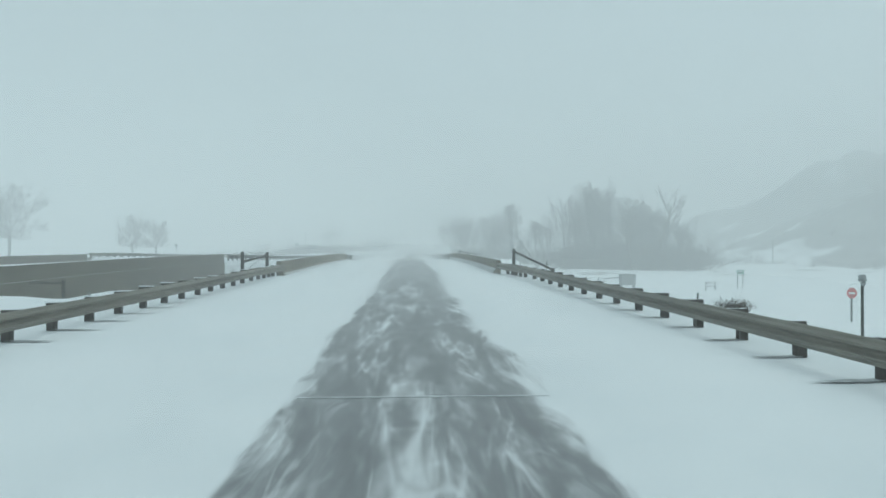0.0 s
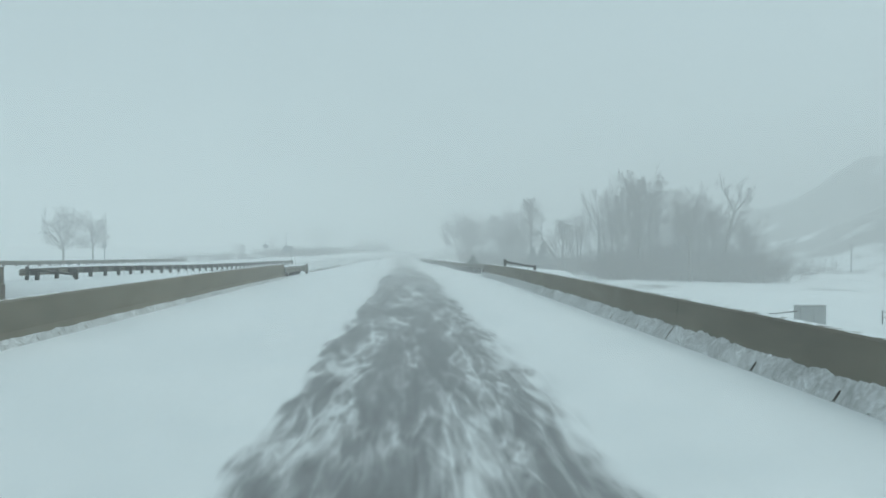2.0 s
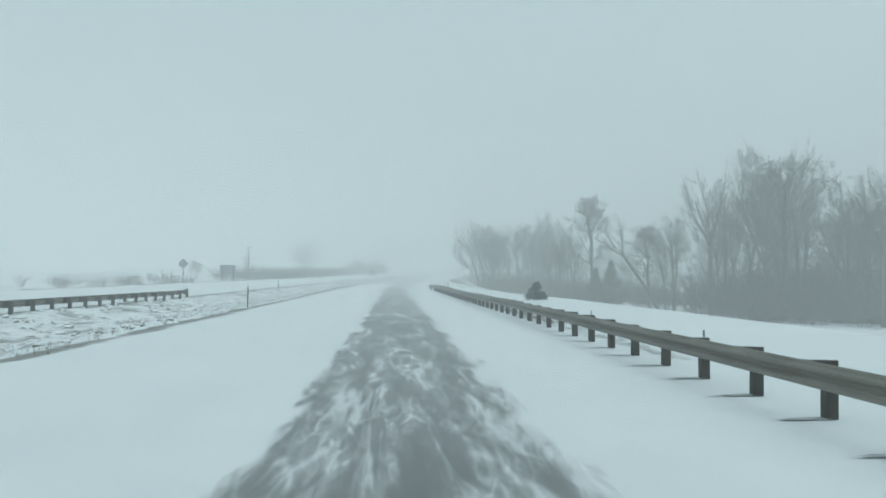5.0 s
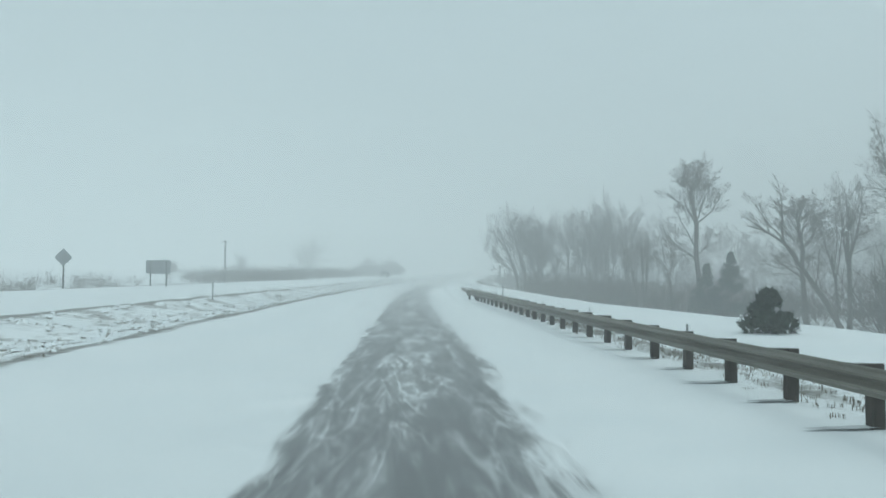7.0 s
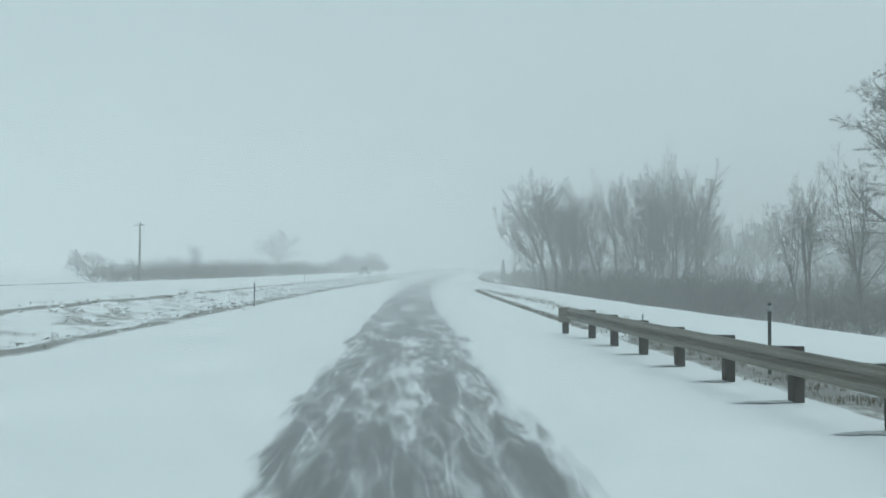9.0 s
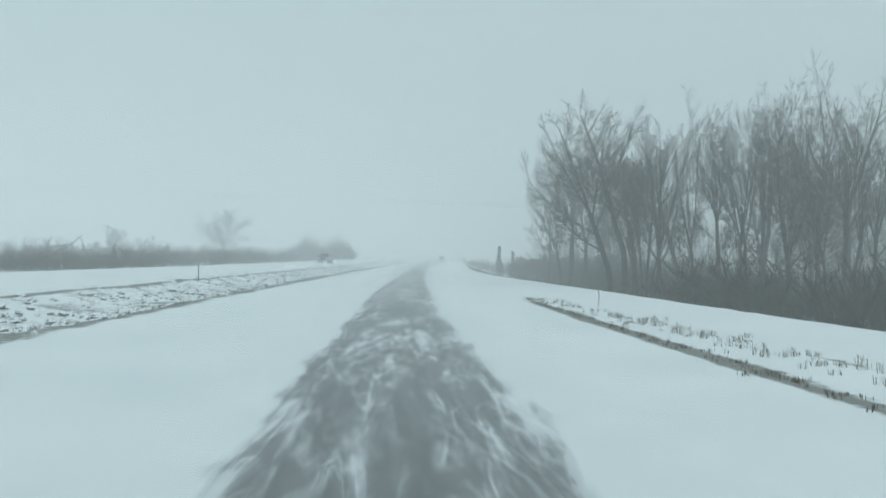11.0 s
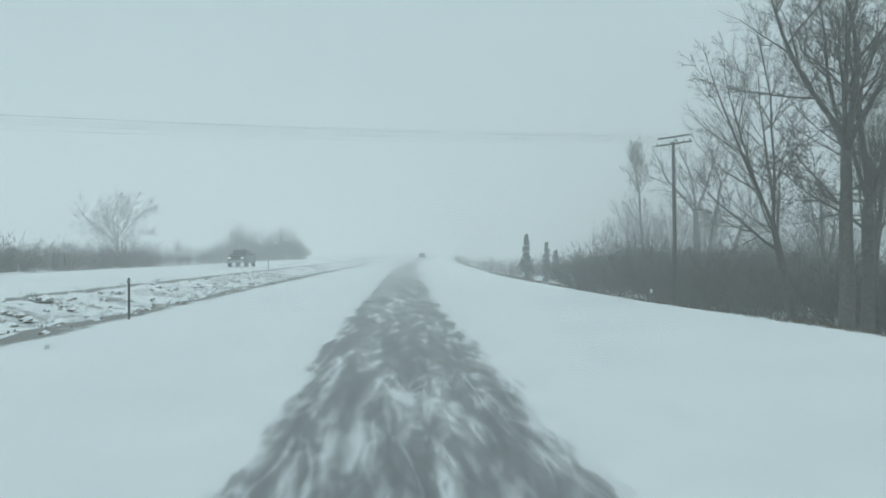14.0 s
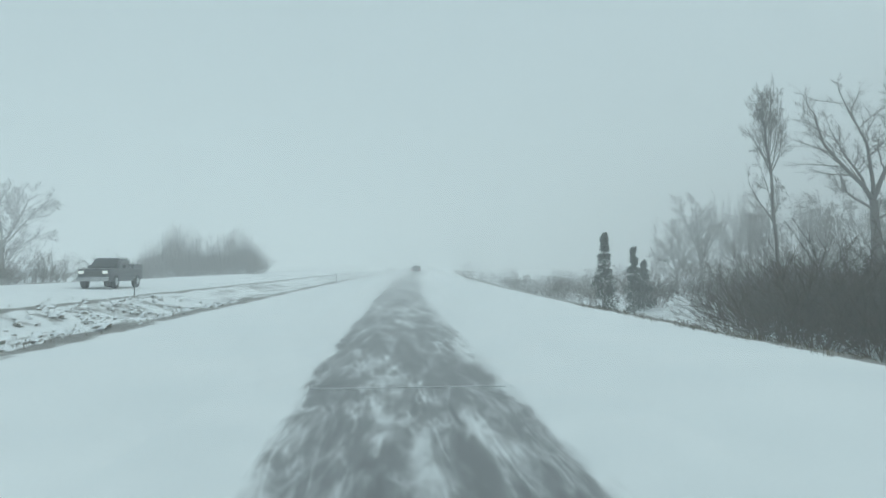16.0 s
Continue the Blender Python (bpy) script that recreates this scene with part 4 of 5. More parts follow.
PROTOS = [
    # 0: a vase of rising limbs on a clear trunk
    cottonwood(11, "tall bare cottonwood with a vase-shaped crown", FINE, [
        ([(0, 0, -0.5), (0.1, 0, 3.0), (0.0, 0.1, 6.0)], 0.30, ring(1, 4, (0.97, 1.0), (8, 26), (8.0, 9.5), (0.6, 0.75)) + ring(2, 3, (0.6, 0.85), (45, 62), (4.5, 6), (0.38, 0.5)))]),
    # 1: two trunks leaning one way, long limbs arching outward from them
    cottonwood(23, "bare cottonwood with leaning trunks and arching limbs", LUSH, [
        ([(0, 0, -0.5), (-0.5, 0, 3.0), (-1.9, 0.1, 6.8)], 0.26, [(1, 180, 22, 6.2, 0.7), (1, 200, 48, 5.6, 0.6), (0.93, 30, 10, 6.2, 0.6), (0.8, 170, 62, 6.2, 0.55), (0.65, 190, 66, 5.0, 0.45), (0.85, 300, 30, 5.0, 0.5)]),
        ([(1.1, 0.6, -0.5), (0.8, 0.6, 4.2), (-0.5, 0.8, 8.5)], 0.27, [(1, 160, 16, 5.8, 0.7), (1, 10, 26, 5.2, 0.6), (0.9, 90, 24, 5.2, 0.6), (0.75, 0, 36, 5.5, 0.5), (0.8, 200, 48, 4.8, 0.45)])]),
    # 2: a clear straight trunk that forks high into a narrow fan
    cottonwood(37, "tall bare cottonwood forking high into a narrow fan", LUSH, [
        ([(0, 0, -0.5), (0.05, 0, 4.5), (0.1, 0, 9.6)], 0.36, [(1, 175, 17, 9.4, 0.72), (1, 0, 9, 9.8, 0.75), (0.99, 10, 24, 8.4, 0.6), (0.98, 190, 7, 9.4, 0.65), (0.97, 90, 16, 8.8, 0.55),
                                                               (0.96, 265, 18, 8.4, 0.5), (0.8, 350, 58, 4.6, 0.3), (0.7, 175, 60, 4.0, 0.28)])]),
    # 3: one slender winding trunk with an open crown of rising limbs
    cottonwood(41, "slender bare tree with short rising side limbs", SHORT, [
        ([(0, 0, -0.5), (-0.25, 0, 4.0), (-0.5, 0, 6.5), (-0.35, 0, 9.5), (-0.8, 0, 12.0), (-0.75, 0, 13.6)], 0.23,
         [(0.36, 185, 46, 4.2, 0.55), (0.40, 20, 50, 3.4, 0.45)] + ring(5, 9, (0.42, 0.74), (28, 50), (3.0, 4.4), (0.42, 0.55)) + ring(6, 8, (0.72, 1.0), (8, 40), (2.2, 3.4), (0.5, 0.65)))]),
    # 4: a cluster of thin stems
    cottonwood(59, "cluster of thin bare cottonwood stems", STEMS, [
        ([(0, 0, -0.5), (0.0, 0.1, 3.5), (-0.3, 0.2, 7.5)], 0.17, ring(7, 5, (0.6, 1.0), (10, 34), (4.6, 6.2), (0.55, 0.7))),
        ([(1.0, 0.5, -0.5), (1.3, 0.4, 3.5), (2.0, 0.4, 6.6)], 0.16, ring(8, 4, (0.6, 1.0), (10, 36), (4.4, 5.6), (0.55, 0.7))),
        ([(-0.8, 0.7, -0.5), (-1.2, 0.7, 3.0), (-2.2, 0.8, 5.8)], 0.14, ring(9, 4, (0.6, 1.0), (10, 38), (4.0, 5.4), (0.55, 0.7)))]),
    # 5: an old trunk with a wide high fork, twigs only at the ends
    cottonwood(67, "old bare cottonwood with a wide high fork", TUFTED, [
        ([(0, 0, -0.5), (0.5, 0, 4.5), (1.3, 0, 8.5), (2.1, 0, 12.2)], 0.40, [(1, 165, 36, 6.2, 0.7), (1, 8, 46, 5.2, 0.75), (0.98, 40, 22, 6.4, 0.5), (0.62, 20, 50, 4.0, 0.32), (0.5, 170, 50, 3.4, 0.28)])]),
    # 6: a stout trunk that forks low into three winding limbs
    cottonwood(73, "stout bare cottonwood with three winding limbs", TUFTED, [
        ([(0, 0, -0.5), (-0.1, 0, 4.5), (-0.25, 0, 8.4)], 0.42, [(1, 178, 24, 7.6, 0.72), (1, 190, 6, 8.4, 0.6), (1, 5, 13, 8.8, 0.72), (0.9, 185, 62, 4.4, 0.36), (0.95, 90, 24, 7.0, 0.5), (0.8, 0, 58, 3.6, 0.3)])]),
    # 7: a rounded crown seen far off
    cottonwood(83, "bare tree with a rounded twiggy crown", FAR, [
        ([(0, 0, -0.5), (0.1, 0, 2.2), (0.0, 0.1, 4.2)], 0.26, ring(11, 6, (0.75, 1.0), (8, 42), (6.0, 7.4), (0.55, 0.7)) + ring(12, 3, (0.5, 0.8), (52, 70), (4.2, 5.2), (0.4, 0.5)))]),
]
_used = [False] * len(PROTOS)


def tree(kind, x, y, top, turn=0.0, wide=1.0, tilt=0.0, label=""):
    """Sets a tree of a kind so that its crown ends at the height top."""
    e, h = PROTOS[kind]
    g = ground_at(x, y) - 0.05
    s = (top - g) / (h * math.cos(radians(tilt)))
    m = Matrix.Translation((x, y, g)) @ Matrix.Rotation(radians(tilt), 4, "Y") @ Matrix.Rotation(radians(turn), 4, "Z") @ Matrix.Diagonal((s * wide, s * wide, s, 1))
    if _used[kind]:
        ob = copy_thing(e, m @ Matrix.Diagonal((1 / e.scale.x, 1 / e.scale.y, 1 / e.scale.z, 1)))
    else:
        ob, _used[kind] = e, True
        e.matrix_basis = m
    return tagged(ob, label)


# on the river bank beyond the bridge
tree(5, 60.3, 180.0, 18.0, 0, 1.0, 2, "old bare cottonwood forked high above the brush")
tree(5, 32.6, 187.0, 10.0, 180, 0.8, -26, "bare tree leaning far over the snow")
for k, x, y, top, turn, wide in ((7, 46.3, 188, 17.4, 20, 0.85), (0, 50.0, 193, 18.2, 80, 0.9), (4, 48.0, 183, 14.6, 30, 1.0), (6, 39.6, 189, 15.8, 10, 0.8), (4, 43.0, 192, 14.2, 60, 0.9),
                                 (0, 41.0, 181, 15.2, 200, 0.85), (7, 53.5, 182, 13.2, 10, 1.0), (4, 57.0, 186, 12.6, 150, 1.1), (7, 63.5, 187, 11.5, 240, 1.1), (4, 67.5, 184, 9.0, 80, 1.1),
                                 (4, 55.0, 176, 12.8, 330, 1.0), (3, 45.0, 181, 15.4, 75, 1.2), (6, 51.5, 172, 14.0, 30, 0.9), (7, 61.0, 194, 11.0, 300, 1.0), (4, 36.2, 193, 10.4, 45, 0.9),
                                 (3, 34.0, 196, 8.6, 15, 1.5), (4, 71.0, 192, 7.5, 15, 1.2), (0, 47.0, 199, 15.5, 120, 0.9)):
    tree(k, x, y, top * 1.12 + 0.3, turn, wide)
# behind the second guardrail
tree(3, 29.9, 209.6, 15.4, 0, 1.25, -1, "tall slender bare tree standing above two junipers")
tree(0, 27.4, 211.5, 10.3, 200, 0.85, -6, "leafless tree leaning beside a taller one")
tree(4, 24.6, 213.0, 8.8, 40, 0.7, 0)
tree(6, 35.0, 258.0, 16.6, 0, 0.95, 2, "bare cottonwood with two high spreading limbs")
for k, x, y, top, turn, wide, tilt in ((0, 31.2, 255.5, 17.4, 0, 0.75, 0), (0, 28.0, 260.5, 16.4, 90, 0.75, 0), (2, 25.4, 258.5, 14.4, 200, 0.8, -2), (4, 30.4, 262, 16.8, 40, 0.8, 3),
                                       (5, 24.8, 263.5, 12.6, 185, 0.7, -8), (4, 22.4, 266, 12.0, 60, 0.8, -6), (3, 20.6, 262.5, 10.8, 100, 1.3, -10), (0, 33.5, 268, 14.5, 20, 0.8, 0),
                                       (7, 37.0, 266, 13.5, 70, 0.8, 0), (4, 29.0, 249, 12.4, 15, 0.8, 4), (0, 33.2, 252, 14.8, 220, 0.75, 0), (7, 27.6, 253, 13.4, 33, 0.7, 0), (0, 23.4, 258.5, 13.6, 33, 0.7, -3),
                                       (7, 57.0, 298, 11.6, 99, 1.0, 0), (7, 64.0, 300, 13.6, 250, 1.0, 0), (7, 71.0, 302, 15.0, 140, 1.0, 0), (4, 50.0, 292, 10.0, 10, 1.0, 0),
                                       (7, 62.0, 270, 11.0, 30, 1.0, 0), (7, 69.0, 262, 12.5, 170, 1.0, 0), (4, 78.0, 275, 12.0, 75, 1.1, 0), (7, 86.0, 268, 13.0, 220, 1.1, 0), (7, 80.0, 290, 12.5, 310, 1.1, 0), (4, 96.0, 280, 12.5, 15, 1.1, 0)):
    tree(k, x, y, top, turn, wide, tilt)
# the tall clumps close to the road
tree(1, 16.8, 257.0, 15.0, 0, 0.95, 0, "group of bare cottonwood trunks leaning toward the road")
tree(4, 19.6, 258.5, 12.2, 120, 0.75, 3)
tree(0, 19.4, 256.0, 14.6, 60, 0.85, 4)
tree(2, 20.9, 285.2, 16.6, 0, 1.2, 0, "tall bare cottonwood forking high beside the brush")
tree(0, 22.6, 286.4, 16.4, 30, 1.0, 3, "tall bare cottonwood leaning away from the road")
tree(0, 21.0, 288.7, 14.2, 15, 0.85, -10, "bare cottonwood leaning toward the road")
tree(4, 25.5, 290.0, 11.0, 70, 0.8, 6)
tree(0, 30.5, 301, 8.5, 0, 1.0, 4)
# past the utility pole
tree(3, 39.6, 351.0, 18.1, 0, 0.62, -3, "slender bare tree above the far brush")
tree(6, 44.2, 346.0, 18.6, 0, 1.25, 0, "stout bare cottonwood rising from the brush")
tree(5, 45.4, 346.5, 18.2, 0, 0.7, 3, "bare cottonwood with a slanting trunk in the brush")
tree(5, 47.6, 346.0, 12.4, 10, 0.9, 10)
for k, x, y, top, turn, wide in ((7, 48.0, 388, 9.6, 0, 1.0), (7, 53.5, 392, 13.4, 60, 0.9), (0, 57.5, 390, 12.6, 120, 0.9), (7, 62.0, 391, 13.2, 200, 0.9), (4, 66.0, 388, 13.0, 0, 1.0),
                                 (0, 70.0, 392, 14.0, 250, 0.9), (7, 75.0, 386, 13.5, 90, 1.0), (7, 58.0, 372, 11.4, 20, 0.9), (0, 64.0, 368, 12.4, 45, 0.9), (7, 71.0, 364, 13.0, 150, 1.0), (4, 51.5, 376, 10.2, 15, 1.0)):
    tree(k, x, y, top, turn, wide)
# across the other carriageway
for k, x, y, top, turn, wide in ((7, -39.2, 402.8, 15.6, 0, 1.25), (7, -68.4, 196.5, 11.6, 40, 1.0), (7, -63.2, 198.5, 10.4, 130, 0.9), (7, -103, 205, 20.5, 10, 1.1), (7, -113, 212, 18, 70, 1.0),
                                 (7, -56, 372, 9.5, 90, 1.0), (4, -60, 318, 6.0, 0, 1.2), (7, -52, 290, 5.5, 60, 1.2)):
    tree(k, x, y, top, turn, wide)


# ---------------------------------------------------------------- brush
def shrub_template(seed, stems, kids, twigs):
    """Points and faces of one domed, many-stemmed bush one metre high, as arrays."""
    rng = random.Random(seed)
    v, f = [], []
    for s in range(stems):
        a, t = rng.uniform(0, 6.28), radians(68) * rng.random() ** 0.65
        reach = rng.uniform(0.72, 1.0) * (1 - 0.06 * t)
        d = Vector((math.cos(a) * math.sin(t), math.sin(a) * math.sin(t), math.cos(t))) * reach
        p0 = Vector((math.cos(a), math.sin(a), 0)) * 0.2 * rng.random() - Vector((0, 0, 0.04))
        mid = p0 + d * 0.5 + Vector((rng.gauss(0, 0.05), rng.gauss(0, 0.05), 0.05))
        tip = p0 + d
        blade(v, f, rng, p0, mid, 0.007)
        blade(v, f, rng, mid, tip, 0.004)
        for k in range(kids):
            u = rng.uniform(0.1, 1.0)
            q = p0.lerp(mid, u * 2) if u < 0.5 else mid.lerp(tip, u * 2 - 1)
            c = (d.normalized() * rng.uniform(0.3, 1) + Vector((rng.gauss(0, 0.5), rng.gauss(0, 0.5), rng.gauss(0.25, 0.35)))) * rng.uniform(0.12, 0.26)
            blade(v, f, rng, q, q + c, 0.0042)
            for i in range(twigs):
                w = q + c * rng.uniform(0.2, 1)
                c2 = (c.normalized() + Vector((rng.gauss(0, 0.6), rng.gauss(0, 0.6), rng.gauss(0.35, 0.45)))) * rng.uniform(0.05, 0.14)
                blade(v, f, rng, w, w + c2, 0.0032)
    return np.array([tuple(p) for p in v]), np.array([q for q in f])


NEAR_SHRUBS = [shrub_template(100 + k, 13, 7, 6) for k in range(6)]
FAR_SHRUBS = [shrub_template(200 + k, 12, 5, 4) for k in range(4)]


def thicket(name, places, label, kinds=FAR_SHRUBS):
    """One stretch of brush: places are (x, y, height, width)."""
    rng = random.Random(len(places))
    V, F, n = [], [], 0
    for (x, y, h, w), g in zip(places, grounds(places)):
        sv, sf = kinds[rng.randrange(len(kinds))]
        a = rng.uniform(0, 6.28)
        c, s = math.cos(a), math.sin(a)
        pts = np.stack([(sv[:, 0] * c - sv[:, 1] * s) * w + x, (sv[:, 0] * s + sv[:, 1] * c) * w + y, sv[:, 2] * h + g], 1)
        V.append(pts)
        F.append(sf + n)
        n += len(pts)
    me = bpy.data.meshes.new(name)
    me.from_pydata(np.concatenate(V).tolist(), [], np.concatenate(F).tolist())
    me.materials.append(BRUSH)
    return tagged(new(name, me), label, "brush", kind="stuff")


rng = random.Random(8)


def scatter(n, x0, x1, y0, y1, h0, h1, skip=None):
    out = []
    while len(out) < n:
        x, y = rng.uniform(x0, x1), rng.uniform(y0, y1)
        if skip and skip(x, y):
            continue
        h = rng.uniform(h0, h1) * (1 + 0.15 * float(lumps(x, y, 61, 14)))
        out.append((x, y, h, h * rng.uniform(0.8, 1.15)))
    return out


# the near face of the thicket draws back from the bank, with open snow before it in places
def near_face(x, y):
    lat = x - float(road_x(y))
    return lat < float(np.interp(y, [205, 225, 245, 262, 290, 310, 322, 328, 336], [24, 20, 15.5, 19.0, 20.0, 19.5, 16.5, 15.0, 21.0])) + 0.8 * float(lumps(x, y, 62, 11))


thicket("brush", scatter(190, 14, 42, 298, 338, 3.2, 5.0, near_face), "dense brown leafless brush below the embankment", NEAR_SHRUBS)
thicket("brush", scatter(150, 18, 44, 262, 299, 2.4, 4.0, near_face), "lower leafless brush behind the tall cottonwoods", NEAR_SHRUBS)
thicket("brush", scatter(130, 14, 46, 222, 264, 3.0, 5.0, near_face), "tangled leafless brush under the cottonwoods", NEAR_SHRUBS)
thicket("brush", scatter(55, 26, 50, 206, 226, 2.4, 4.0, near_face), "low leafless brush round the junipers", NEAR_SHRUBS)
thicket("brush", scatter(190, 37, 73, 172, 203, 4.0, 7.5), "leafless willow brush along the river bank")
thicket("brush", scatter(60, 44, 64, 182, 201, 5.5, 9.0), "tall dense willow thicket among the riverside trees")
thicket("brush", scatter(46, 48, 74, 178, 200, 5.0, 8.5), "grey willow thicket closing the riverside grove")
thicket("brush", scatter(80, 58, 112, 250, 330, 4.5, 8.5), "hazy leafless woods behind the roadside trees")
thicket("brush", scatter(60, 29, 62, 338, 360, 3.6, 5.4), "dense leafless brush under the last tall trees")
thicket("brush", scatter(60, 26, 70, 360, 400, 2.6, 4.6), "leafless brush fading into blowing snow")
thicket("brush", scatter(40, 21, 36, 352, 400, 1.6, 3.0), "low brush fading beside the road")
thicket("brush", [(float(road_x(y)) - u, y, h, h * 1.15) for y, u, h in [(rng.uniform(266, 373), rng.uniform(28.5, 46), rng.uniform(2.4, 3.9)) for k in range(220)]], "low leafless brush past the opposite carriageway")
thicket("brush", scatter(34, -52, -34, 196, 238, 1.7, 2.7), "low brush beyond the road signs")
thicket("brush", [(x, y, (2.6 + 6.0 * math.exp(-((x + 19) / 3.6) ** 2) + 5.2 * math.exp(-((x + 10.5) / 2.9) ** 2)) * rng.uniform(0.8, 1.05), rng.uniform(2.0, 3.4))
                  for x, y in [(rng.uniform(-26.5, -6), rng.uniform(409, 420)) for k in range(130)]], "rounded clump of leafless trees by the road")
thicket("brush", [(92 + rng.gauss(0, 1.6), 201 + rng.gauss(0, 1.5), rng.uniform(2.5, 5.0), 2.4) for k in range(9)], "dark round bush at the hill's foot")
thicket("brush", [(rng.uniform(95, 235), rng.uniform(150, 340), rng.uniform(1.2, 3.8), rng.uniform(1.6, 3.8)) for k in range(200)], "sagebrush and scrub dotting the snowy hillside")
thicket("brush", [(rng.uniform(98, 165), rng.uniform(160, 250), rng.uniform(0.7, 1.8), rng.uniform(0.8, 1.9)) for k in range(150)], "small dark scrub dotting the hill's snowy foot")
thicket("brush", [(7.5 + rng.gauss(0, 0.14), 17.2 + rng.gauss(0, 0.2), rng.uniform(0.30, 0.42), 0.36) for k in range(14)], "low twiggy bush behind the guardrail", NEAR_SHRUBS)


# ---------------------------------------------------------------- junipers
def juniper(x, y, top, wide, label, seed, cone=1.6, low=0.0):
    """A dense evergreen: a short trunk and a pointed crown of many small sprays."""
    r = random.Random(seed)
    g = ground_at(x, y)
    h = top - g
    e = thing("juniper", Vector((x, y, g)), label, "tree", "junipers below the road")
    part("trunk", pipe("trunk", [(0, 0, -0.3), (0.03, 0, h * 0.5), (0, 0.02, h * 0.9)], 0.07 * wide, BARK, 8, 0.02), e)
    v, f = [], []
    clumps = []
    for k in range(int(26 + 9 * h)):
        t = r.random() ** 0.85
        rad = wide * max(0.06, (1 - t ** cone)) * r.uniform(0.35, 0.95)
        a = r.uniform(0, 6.28)
        clumps.append((Vector((math.cos(a) * rad, math.sin(a) * rad, h * (0.06 + 0.9 * t))), (0.09 + 0.30 * wide * (1 - t * 0.85)) * r.uniform(0.6, 1.2)))
    for c0, size in clumps:
        for k in range(int(2600 * max(1, wide * h / 4) / len(clumps))):
            o = Vector((r.gauss(0, 1), r.gauss(0, 1), r.gauss(0, 0.9)))
            c = c0 + o.normalized() * size * r.random() ** 0.4
            c.z = max(c.z, 0.03)
            d = (o.normalized() * 0.7 + Vector((r.gauss(0, 0.35), r.gauss(0, 0.35), r.uniform(0.1, 0.9)))).normalized() * r.uniform(0.10, 0.24)
            s = d.cross(Vector((r.gauss(0, 1), r.gauss(0, 1), r.gauss(0, 1)))).normalized() * r.uniform(0.025, 0.055)
            n = len(v)
            v += [c, c + d * 0.55 + s, c + d, c + d * 0.55 - s]
            f.append((n, n + 1, n + 2, n + 3))
    part("crown", mesh_of("crown", v, f, NEEDLE), e)
    return e


juniper(10.86, 153.2, 1.6, 0.78, "dark domed juniper bush behind the guardrail", 1, 1.7)
juniper(31.2, 205.6, 4.7, 2.3, "dark pointed juniper below the slender tree", 2, 1.3)
juniper(29.0, 206.2, 3.6, 1.9, "smaller dark juniper beside a taller one", 3, 1.3)
juniper(22.6, 344.8, 5.25, 0.95, "tall narrow dark juniper at the brush edge", 4, 1.3)
juniper(25.6, 347.1, 4.2, 0.75, "narrow dark juniper at the brush edge", 5, 1.1)
juniper(27.6, 350.0, 3.2, 0.8, "small dark juniper in the brush", 6, 1.6)


# ---------------------------------------------------------------- dead grass
def grass(name, spots, label):
    r = random.Random(len(spots))
    v, f = [], []
    for (x, y, h), g in zip(spots, grounds(spots)):
        g -= 0.02
        for k in range(7):
            a = r.uniform(0, 6.28)
            b = Vector((x + r.gauss(0, 0.05), y + r.gauss(0, 0.05), g))
            tip = b + Vector((math.cos(a) * h * 0.35, math.sin(a) * h * 0.35, h * r.uniform(0.6, 1.1)))
            w = Vector((math.sin(a), -math.cos(a), 0)) * 0.006
            mid = b.lerp(tip, 0.55) + Vector((0, 0, 0.04))
            n = len(v)
            v += [b - w, b + w, mid + w * 0.7, mid - w * 0.7, tip]
            f += [(n, n + 1, n + 2, n + 3), (n + 3, n + 2, n + 4)]
    return tagged(new(name, mesh_of(name, v, f, GRASS)), label, "grass", kind="stuff")


rng = random.Random(21)
spots = []
for k in range(1700):
    y = rng.uniform(120, 236)
    lat = rng.gauss(6.0, 0.35) if y < 188 else rng.choice((5.4 + rng.gauss(0, 0.12), 7.3 - max(0, y - 210) * 0.06 + rng.gauss(0, 0.35)))
    p = at_road(lat, y)
    spots.append((p.x, p.y, rng.uniform(0.04, 0.12) if y < 188 or lat < 6.2 else rng.uniform(0.05, 0.2)))
grass("grass", spots, "dead grass poking through snow under the guardrail")
spots = []
for k in range(1300):
    y = rng.uniform(100, 330)
    p = at_road(rng.choice((-7.9, -8.4, -10.5, -12, -13.6)) + rng.gauss(0, 0.5), y)
    spots.append((p.x, p.y, rng.uniform(0.06, 0.18)))
grass("grass", spots, "dead grass tufts across the snowy median")
spots = []
for k in range(1500):
    y = rng.uniform(236, 330)
    p = at_road(float(np.interp(y, EDGE_Y, EDGE)) + abs(rng.gauss(0.4, 1.4)), y)
    spots.append((p.x, p.y, rng.uniform(0.05, 0.2)))
grass("grass", spots, "dead grass along the embankment edge")
TUFT = dusted("snowy_grass_tuft", (0.17, 0.16, 0.14), (0.30, 0.28, 0.24), 9.0, 0.95, snow=0.44, flecks=6.0)


